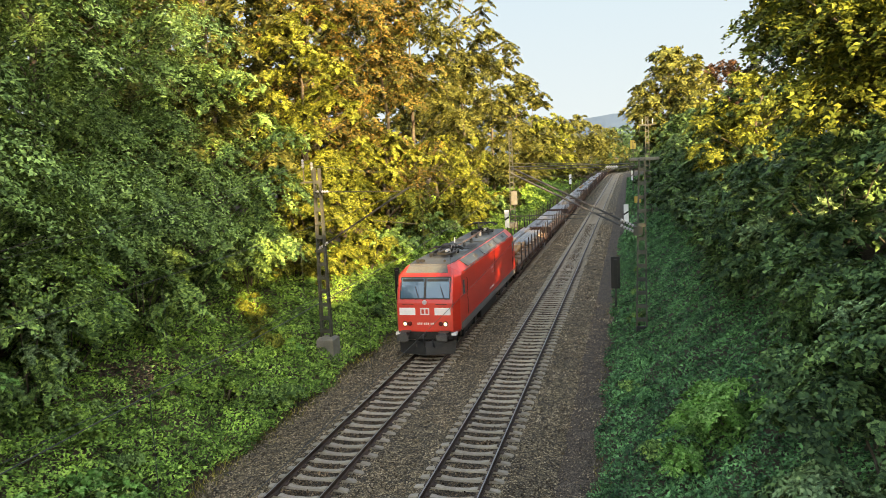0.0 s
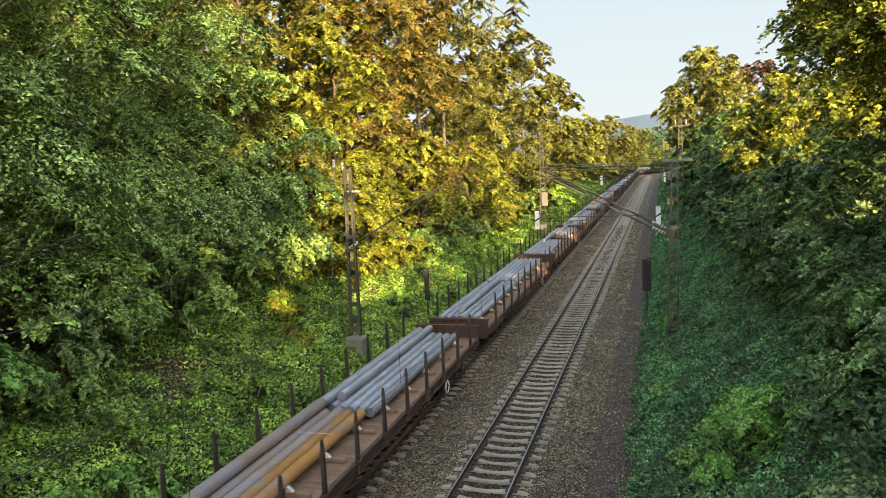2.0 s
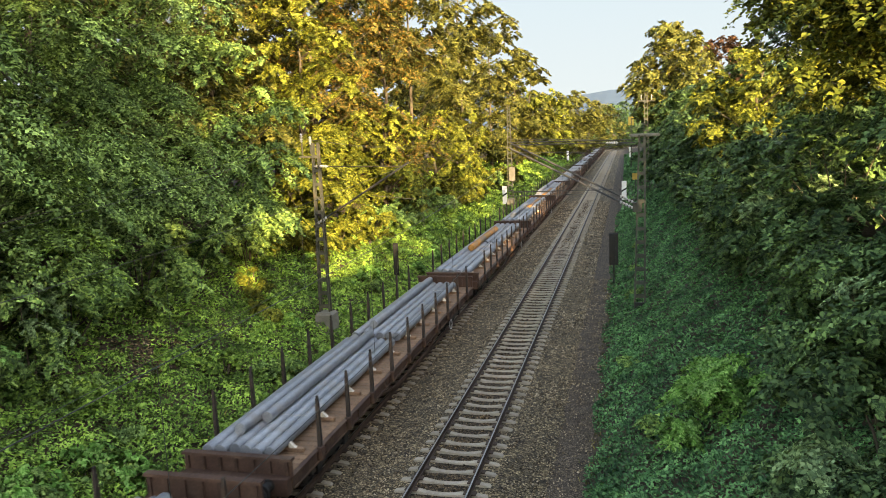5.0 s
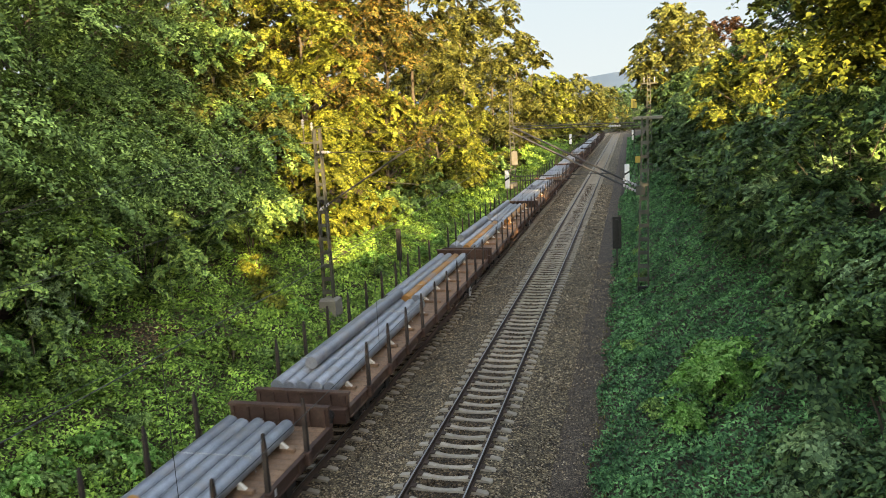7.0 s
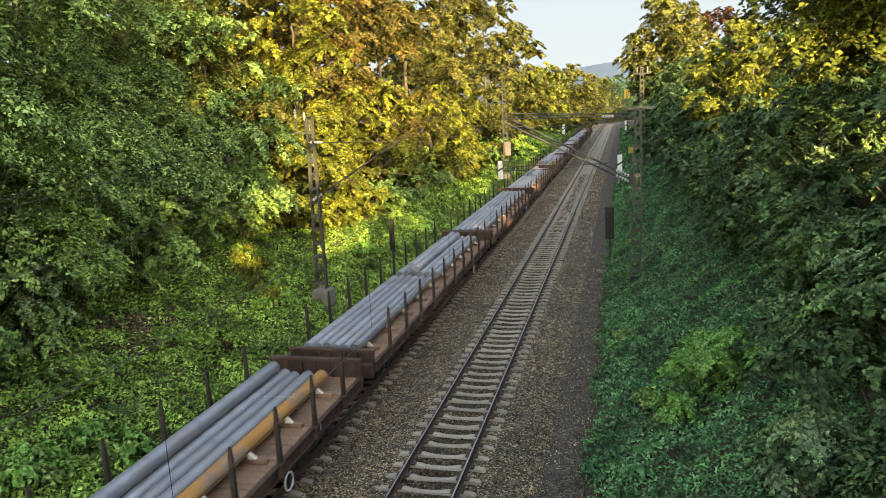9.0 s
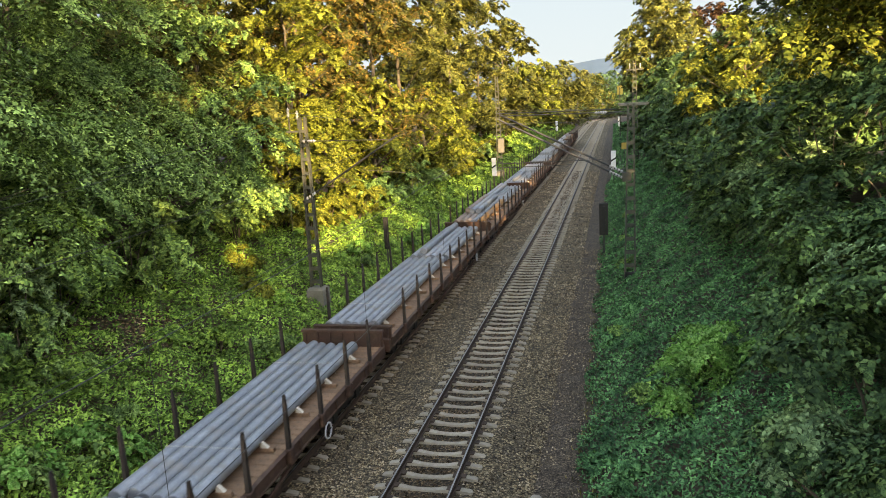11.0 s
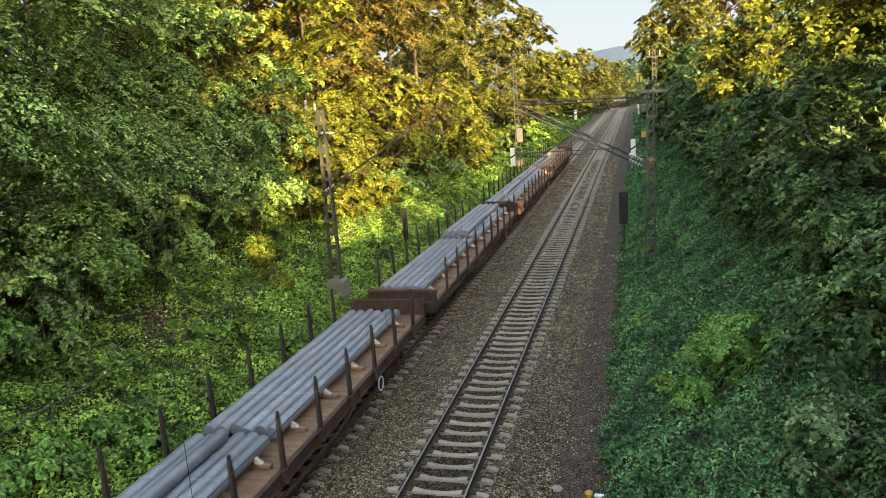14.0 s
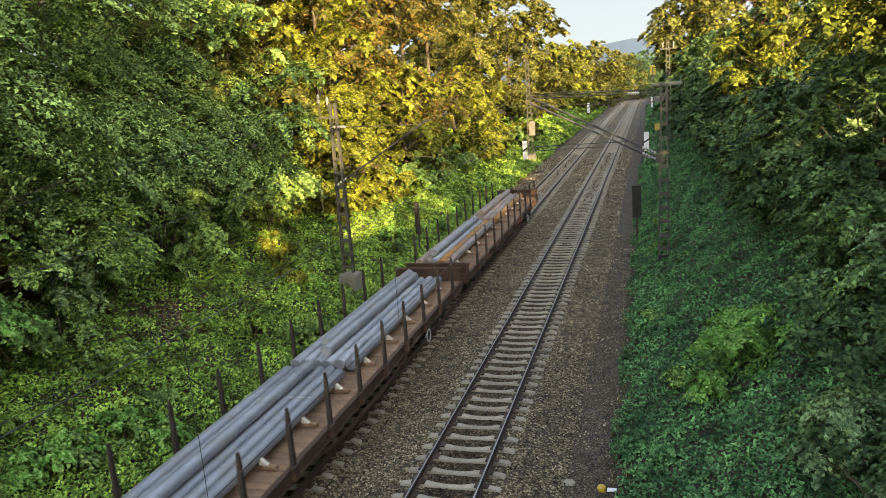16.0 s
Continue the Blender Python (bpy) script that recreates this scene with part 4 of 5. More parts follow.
def build_mast(at, tall, lean, foot=0.9, name="catenary_mast", label="weathered steel lattice catenary mast on a concrete foot", wide=0.46, turn=0.0):
    m = thing(name, label, "catenary mast", "catenary masts", at, turn)
    if foot:
        part("foundation", Shape().loft([[(-0.42, -0.45, -0.8), (0.48, -0.45, -0.8), (0.48, 0.45, -0.8), (-0.42, 0.45, -0.8)], [(-0.36, -0.4, foot - 0.1), (0.44, -0.4, foot - 0.1), (0.44, 0.4, foot - 0.1), (-0.36, 0.4, foot - 0.1)], [(-0.3, -0.3, foot), (0.34, -0.3, foot), (0.34, 0.3, foot), (-0.3, 0.3, foot)]]), CONCRETE, m, "old grey concrete foundation")
    top = 0.24

    def edge(s, h):
        return s * (wide + (top - wide) * h / tall) / 2 + lean * h

    for s in (-1, 1):
        for d in (-0.11, 0.11):
            q = [(-0.038, -0.02), (0.038, -0.02), (0.038, 0.02), (-0.038, 0.02)]
            part("leg", Shape().loft([[(edge(s, 0) + a, d + b, foot - 0.02) for a, b in q], [(edge(s, tall) + a, d * 0.8 + b, tall) for a, b in q]]), MAST, m)
    h = foot + 0.25
    while h < tall:
        for d in (-0.115, 0.115):
            part("batten", Shape().box(edge(-1, h), edge(1, h), d - 0.01, d + 0.01, h - 0.07, h + 0.07), MAST, m)
        h += 0.62
    return m


def build_lineside():
    # the two masts beside the near section
    lm = build_mast((-8.90, 30.6, -0.40), 8.9, 0.004, 1.22)
    part("top_bracket", Shape().box(-0.75, 0.15, -0.06, 0.06, 8.25, 8.33).sweep([(-0.6, 0, 8.3), (-0.62, 0, 9.1)], 0.03, 6).sweep([(-0.2, 0, 8.4), (-0.2, 0, 9.0)], 0.03, 6), MAST, lm)
    insulator(lm, (-0.62, 0, 8.9), (-0.62, 0, 9.35))
    insulator(lm, (-0.2, 0, 8.8), (-0.2, 0, 9.2))
    part("cantilever", Shape().sweep([(-0.3, 0, 5.17), (4.3, 0, 7.9)], 0.042, 8), WIRE, lm, "dark sloping cantilever tube")
    part("top_tube", Shape().sweep([(-0.2, 0, 7.85), (4.0, 0, 7.75)], 0.02, 8), MAST, lm)
    part("registration_arm", Shape().sweep([(2.6, 0, 6.5), (4.6, 0, 6.3)], 0.014, 6), MAST, lm)
    insulator(lm, (-0.3, 0, 5.17), (0.45, 0, 5.62))
    insulator(lm, (-0.1, 0, 7.86), (0.6, 0, 7.84))
    rm = build_mast((5.10, 34.0, -0.05), 8.3, 0.012, 0.15, label="weathered steel lattice mast with a pale crossbar, half in creepers")
    part("crossbar", Shape().box(-0.45, 0.85, -0.09, 0.09, 8.22, 8.36), CONCRETE, rm, "pale steel crossbar", 0.02)
    part("bracket", Shape().box(-0.30, 0.1, -0.2, 0.3, 4.9, 5.3), MAST, rm)
    part("cable_box", Shape().box(-0.22, 0.22, -0.25, -0.12, 0.35, 0.75), BLACK, rm, bevel=0.02)
    lm2 = build_mast((-8.6, 85.0, 0.3), 11.2, 0.0, 0.6, wide=0.6)
    part("cable_box", Shape().box(-0.1, 0.6, -0.3, -0.1, 2.6, 4.2), CONCRETE, lm2, "grey switch box", 0.03)
    part("top_tube", Shape().sweep([(0, 0, 7.4), (9.0, 0, 7.0)], 0.03, 8).sweep([(0, 0, 5.9), (8.6, 0, 5.6)], 0.03, 8), MAST, lm2)
    rm2 = build_mast((6.6, 85.0, 1.0), 11.2, 0.0, 0.0, wide=0.75)
    part("crossbar", Shape().box(-0.9, 0.9, -0.08, 0.08, 10.2, 10.35).sweep([(-0.7, 0, 10.3), (-0.9, 0, 9.5)], 0.04, 6), MAST, rm2)
    for x in (-0.5, 0.1, 0.6):
        insulator(rm2, (x, 0, 10.35), (x, 0, 10.95))
    part("cantilever", Shape().sweep([(0, 0, 6.0), (-6.0, 0, 5.2)], 0.04, 8).sweep([(0, 0, 8.0), (-3.0, 0, 6.6)], 0.03, 8), MAST, rm2)
    # cantilever of the mast: two sloping tubes, a top tube and steady arms
    for dz, dy in ((0.0, -0.15), (0.22, 0.25)):
        part("cantilever", Shape().sweep([(-0.15, dy, 5.0 + dz), (-5.75, dy, 7.9 + dz)], 0.045, 8), WIRE, rm, "dark sloping cantilever tube")
        insulator(rm, (-0.2, dy, 5.03 + dz), (-0.95, dy, 5.42 + dz))
        part("steady_arm", Shape().sweep([(-1.2 - dz * 6, dy, 5.92 - dz), (-5.8, dy, 5.90 - dz)], 0.022, 6), WIRE, rm)
    for z in (7.98, 8.1):
        part("top_tube", Shape().sweep([(-0.2, 0, z), (-5.8, 0.2, z + 0.08)], 0.022, 8), WIRE, rm)
    insulator(rm, (-0.9, 0.03, 7.99), (-1.5, 0.05, 7.99))
    # contact line over the left track and over the right track
    for cx, hi in ((LEFT_X, 6.45), (0.0, 6.45)):
        ol = thing("contact_line", "thin dark contact wire and catenary with droppers", "overhead wire", "contact lines")
        masts = [-35.0, 31.0, 85.0, 140.0]
        for z0, z1, r in ((4.62, 5.45, 0.006), (hi, 7.75, 0.006)):
            pts = []
            for a, b in zip(masts, masts[1:]):
                for k in range(12):
                    f = k / 12
                    y = a + (b - a) * f
                    sag = (z1 - z0) * (2 * f - 1) ** 2
                    pts.append((cx + 0.25 * math.sin(y * 0.057), y, z0 + sag))
            part("contact_wire" if z0 < 5 else "catenary_wire", Shape().sweep(pts, r, 5), WIRE, ol)
        for y in np.arange(6, 80, 6.0):
            part("dropper", Shape().sweep([(cx + 0.25 * math.sin(y * 0.057), y, 4.72), (cx + 0.25 * math.sin(y * 0.057), y, 6.55)], 0.004, 5), WIRE, ol)
    fw = thing("feeder_wire", "thin dark feeder wires along the bank", "overhead wire")
    for x, z in ((-9.6, 8.7), (-9.1, 8.6)):
        pts = [(x, -35 + 66 * f, z - 2.2 * (1 - (2 * f - 1) ** 2)) for f in [k / 14 for k in range(15)]] + [(x, 31 + 54 * f, z + 1.5 * f - 1.5 * (1 - (2 * f - 1) ** 2)) for f in [k / 14 for k in range(1, 15)]]
        part("wire", Shape().sweep(pts, 0.007, 5), WIRE, fw)


def build_marker(x, y, z, h=1.9, w=0.48):
    m = thing("marker_board", "white trackside marker board with black slanting bar", "railway sign", "marker boards", (x, y, z))
    part("post", Shape().sweep([(0, 0.05, -2.6), (0, 0.05, h * 0.9)], 0.035, 8), MAST, m)
    b = part("board", Shape().box(-w / 2, w / 2, -0.015, 0.015, 0, h), WHITE, m, "white board", 0.004)
    part("slanting_bar", Shape().loft([[(-w / 2, -0.02, h * 0.40), (w / 2, -0.02, h * 0.56), (w / 2, -0.02, h * 0.66), (-w / 2, -0.02, h * 0.50)], [(-w / 2, -0.012, h * 0.40), (w / 2, -0.012, h * 0.56), (w / 2, -0.012, h * 0.66), (-w / 2, -0.012, h * 0.50)]]), BLACK, b)


def build_signs():
    build_marker(4.27, 77, 1.25)
    build_marker(-8.0, 77, 1.0)
    build_marker(-6.9, 150, 2.3)
    build_marker(5.2, 150, 2.6)
    for x, y, z, w in ((3.80, 43.0, 0.0, 0.25), (-8.3, 39.6, 0.0, 0.15)):
        s = thing("repeater_signal", "dark signal board on a thin post, seen from behind", "railway signal", "lineside signals", (x, y, -0.6 + z))
        part("post", Shape().sweep([(0, 0, -0.4), (0, 0, 3.2)], 0.05, 8), MAST, s)
        b = part("board", Shape().box(-w, w, -0.06, 0.02, 1.35, 3.2), BLACK, s, "dark brown board", 0.02)
        part("lamp_housing", Shape().box(-0.1, 0.1, -0.16, -0.06, 1.5, 3.05), BLACK, b, bevel=0.02)
    s = thing("distant_signal", "yellow signal board on a tall thin post", "railway signal", "lineside signals", (5.4, 150, 0.5))
    part("post", Shape().sweep([(0, 0, -1), (0, 0, 9.6)], 0.09, 8), MAST, s)
    part("board", Shape().box(-0.55, 0.55, -0.06, 0.04, 8.2, 9.9), SIGNAL_YELLOW, s, "sunlit yellow board", 0.02)
    o = thing("orange_sign", "small orange sign on a short post", "railway sign", "", (5.6, 95, 0.4))
    part("board", Shape().box(-0.4, 0.4, -0.03, 0.03, 1.6, 2.4), SIGNAL_YELLOW, o, "", 0.01)
    part("post", Shape().sweep([(0, 0.05, -0.5), (0, 0.05, 1.9)], 0.04, 6), MAST, o)
    st = Shape().lathe((0, 0, 0), (0, 0, 1), [(0, 0.13), (0.03, 0.15), (0.06, 0.11), (0.075, 0.04)], 6).mesh("slab_stone")
    st.materials.append(SLEEPER)
    ob = tagged(new("slab_stone", st), "pale flat stone lying on the cinder path", "stone")
    ob.matrix_basis = pose(2.62, 15.75, -0.50, 6, 0, 20)
    y = thing("yellow_marker", "small yellow and white survey marker on the path", "marker", "", (3.38, 15.5, -0.48))
    part("cap", Shape().lathe((0, 0, 0), (0, 0, 1), [(0, 0.09), (0.10, 0.10), (0.14, 0.06), (0.15, 0.01)], 12), YELLOW, y, "yellow cap")
    part("tag", Shape().box(0.12, 0.34, -0.04, 0.05, 0.0, 0.07), WHITE, y, "white tag", 0.015)


# ---- plants ----
# gaps cut in the added, unseen shade trees: the sunlit spot and half width
SUN_GAPS = [(Vector((-12.3, 30.0, 2.6)), 0.85)]


def crown_points(rng, blobs, n, origin=None):
    """Leaves on layered sprays: each clump is a drooping dome of short leafy fans with gaps beneath it."""
    c = np.array([b[0] for b in blobs])
    r = np.array([b[1] for b in blobs])
    m = max(len(blobs) * 9, n // 55)
    own = rng.choice(len(blobs), m, p=r ** 2 / (r ** 2).sum())
    a = rng.uniform(0, math.tau, m)
    rho = np.sqrt(rng.random(m))
    under = rng.random(m) < 0.16
    hr = r[own]
    drop = np.where(under, -0.30, 0.58) * (1 - rho ** 2) * hr - 0.10 * hr + rng.normal(size=m) * 0.07 * hr
    mid = c[own] + np.stack([np.cos(a) * rho * hr, np.sin(a) * rho * hr, drop], -1)
    a = a + rng.normal(size=m) * 0.5
    way = np.stack([np.cos(a), np.sin(a), -0.30 - 0.55 * rho], -1)
    side = np.stack([-np.sin(a), np.cos(a), np.zeros(m)], -1)
    k = rng.integers(0, m, n)
    u = rng.uniform(-0.55, 0.55, n)
    w = rng.normal(size=n) * (0.62 - u) * 0.24
    ln = (hr * rng.uniform(0.55, 0.95, m))[k]
    p = mid[k] + way[k] * (u * ln)[:, None] + side[k] * (w * ln)[:, None]
    p[:, 2] += rng.normal(size=n) * 0.035 * ln
    nrm = way[k] * np.array([0.55, 0.55, 0.0]) * (0.35 + rho[k])[:, None] + np.array([0, 0, 0.8]) + rng.normal(size=(n, 3)) * 0.27
    keep = np.ones(n, bool)
    if origin is not None and origin[1] < 2:
        for spot, half in SUN_GAPS:
            q = p + np.array(origin) - np.array(spot)
            d = np.array(SUN_TO)
            keep &= np.linalg.norm(q - (q @ d)[:, None] * d, axis=1) > half
    return p[keep], nrm[keep]


def build_tree(x, y, tall, radius, low, material, label, seed, count, size, blobs_n=60, stem=0.18, pad=1.0, name="tree", category="tree"):
    """A tapered trunk, limbs that reach into the crown, and clumps of leaves."""
    rng = np.random.default_rng(seed)
    z = float(height(x, y)) - 0.1
    t = thing(name, label, category, "trees of the cutting", (x, y, z), 0)
    blobs = []
    outer = int(blobs_n * 0.62)
    for i in range(blobs_n):
        h = (i % outer + rng.random()) / outer if i < outer else rng.random() ** 0.9
        if pad > 1 and i < outer:
            h = (math.floor(h * 9) + 0.5 + rng.uniform(-0.17, 0.17)) / 9
        env = radius * min(1.0, 1.75 * (h + 0.10) ** 0.42 * (1.03 - h) ** 0.48)
        a = rng.uniform(0, math.tau)
        q = env * (rng.uniform(0.74, 1.08) if i < outer else rng.uniform(0.15, 0.62))
        r = radius * rng.uniform(0.24, 0.40) * (1.1 - 0.40 * h) * (pad if i < outer else 1.0)
        blobs.append((np.array([math.cos(a) * q, math.sin(a) * q, low + (tall - low) * (0.03 + 0.94 * h)]), r))
    sh = Shape()
    wig = [rng.normal() * 0.12 for _ in range(12)]
    pts = [(wig[i] * i * 0.5, wig[i + 6] * i * 0.5, tall * 0.86 * i / 5) for i in range(6)]
    sh.sweep(pts, [stem * (1.25 - 0.21 * i) for i in range(6)], 9)
    order = rng.permutation(blobs_n)[: min(22, blobs_n)]
    for i in order:
        c, r = blobs[i]
        h = max(tall * 0.12, c[2] - np.hypot(c[0], c[1]) * 0.7)
        f = min(h / (tall * 0.86), 0.97) * 5
        k = int(f)
        a = Vector(pts[k]).lerp(Vector(pts[min(k + 1, 5)]), f - k)
        mid = a.lerp(Vector(c), 0.5) + Vector((0, 0, 0.08 * r))
        sh.sweep([a, mid, Vector(c)], [stem * 0.33, stem * 0.2, stem * 0.06], 5)
    part("trunk", sh, BARK, t, "grey-brown trunk with limbs", smooth=True)
    p, nrm = crown_points(rng, blobs, int(count * 1.4), (x, y, z))
    me = leaves("crown", rng, p, nrm, size * rng.uniform(0.65, 1.3, len(p)), full=0 < y < 15 or 0 < y < 25 and x > 0)
    part("crown", me, material, t, "")
    return t


def build_bush(x, y, radius, tall, material, label, seed, count, size, lift=0.0):
    rng = np.random.default_rng(seed)
    z = float(height(x, y)) - 0.05 + lift
    b = thing("bush", label, "bush", "bushes on the banks", (x, y, z))
    n = 16
    blobs = []
    for i in range(n):
        a, q, h = rng.uniform(0, math.tau), radius * math.sqrt(rng.random()) * 0.85, rng.random()
        blobs.append((np.array([math.cos(a) * q, math.sin(a) * q, tall * (0.12 + 0.8 * h * (1 - 0.5 * (q / radius) ** 2))]), radius * rng.uniform(0.22, 0.42)))
    sh = Shape()
    for c, r in blobs[:9]:
        sh.sweep([(c[0] * 0.15, c[1] * 0.15, -0.1 - lift), (c[0] * 0.55, c[1] * 0.55, c[2] * 0.6), c], [0.04, 0.025, 0.01], 5)
    part("stem", sh, BARK, b, "thin woody stems")
    p, nrm = crown_points(rng, blobs, int(count * 1.25), (x, y, z))
    part("foliage", leaves("foliage", rng, p, nrm, size * (0.92 if y < 20 else 1.05) * rng.uniform(0.65, 1.35, len(p)), full=9 < y < 17 and abs(x) < 11.5), material, b)
    return b


def mound(x, y, f):
    """Tufted surface of low growth, from 0 to 1; f: how close the tufts stand."""
    a = np.sin(x * 2.6 * f + 1.9 * np.sin(y * 1.3 * f)) * np.sin(y * 2.2 * f + 1.7 * np.sin(x * 1.5 * f + 1.0))
    b = np.sin(x * 6.1 * f + 1.6 * np.sin(y * 3.7 * f + 2.0)) * np.sin(y * 5.3 * f + 1.8 * np.sin(x * 3.3 * f))
    return 0.5 + 0.28 * a + 0.22 * b


def build_cover(name, label, material, seed, n, xr, yr, size, near=1.0, keep=None, rise=0.25, tufts=1.0):
    """Low leaves in tufts over the bank."""
    rng = np.random.default_rng(seed)
    y = yr[0] + (yr[1] - yr[0]) * rng.random(n) ** near
    x = rng.uniform(*xr, n)
    e = 0.05
    h = mound(x, y, tufts)
    gx, gy = (mound(x + e, y, tufts) - h) / e, (mound(x, y + e, tufts) - h) / e
    z = height(x, y) + rise * h - rng.random(n) ** 2.2 * 0.35 * rise + 0.02
    p = np.stack([x, y, z], -1)
    nrm = np.stack([-gx * rise * 1.1, -gy * rise * 1.1, np.ones(n)], -1) + rng.normal(size=(n, 3)) * 0.42
    s = size * rng.uniform(0.6, 1.35, n) * (1 + (y - 12) * 0.012)
    if keep is not None:
        k = keep(x, y, rng)
        p, nrm, s = p[k], nrm[k], s[k]
    me = leaves(name, rng, p, nrm, s, 0.75)
    me.materials.append(material)
    return tagged(new(name, me), label, "ground cover", kind="stuff")


def build_tufts():
    """Dry grass along the ballast edge."""
    rng = np.random.default_rng(71)
    n = 9000
    y = 12 + 70 * rng.random(n) ** 1.4
    left = rng.random(n) < 0.88
    x = np.where(left, -7.62 + rng.normal(size=n) * 0.42, 3.75 + rng.normal(size=n) * 0.18)
    z = np.maximum(height(x, y), -0.5)
    h = rng.uniform(0.04, 0.19, n)
    a = rng.uniform(0, math.tau, n)
    w = 0.012 + 0.012 * rng.random(n)
    lean = rng.normal(size=(n, 2)) * 0.08
    v = np.empty((n, 4, 3))
    dx, dy = np.cos(a) * w, np.sin(a) * w
    v[:, 0] = np.stack([x - dx, y - dy, z - 0.02], -1)
    v[:, 1] = np.stack([x + dx, y + dy, z - 0.02], -1)
    v[:, 2] = np.stack([x + dx * 0.2 + lean[:, 0], y + dy * 0.2 + lean[:, 1], z + h], -1)
    v[:, 3] = np.stack([x - dx * 0.2 + lean[:, 0], y - dy * 0.2 + lean[:, 1], z + h], -1)
    me = quads("grass_tufts", v.reshape(-1, 3))
    me.materials.append(L_GRASS)
    tagged(new("grass_tufts", me), "dry grass tufts along the edge of the ballast", "grass", kind="stuff")


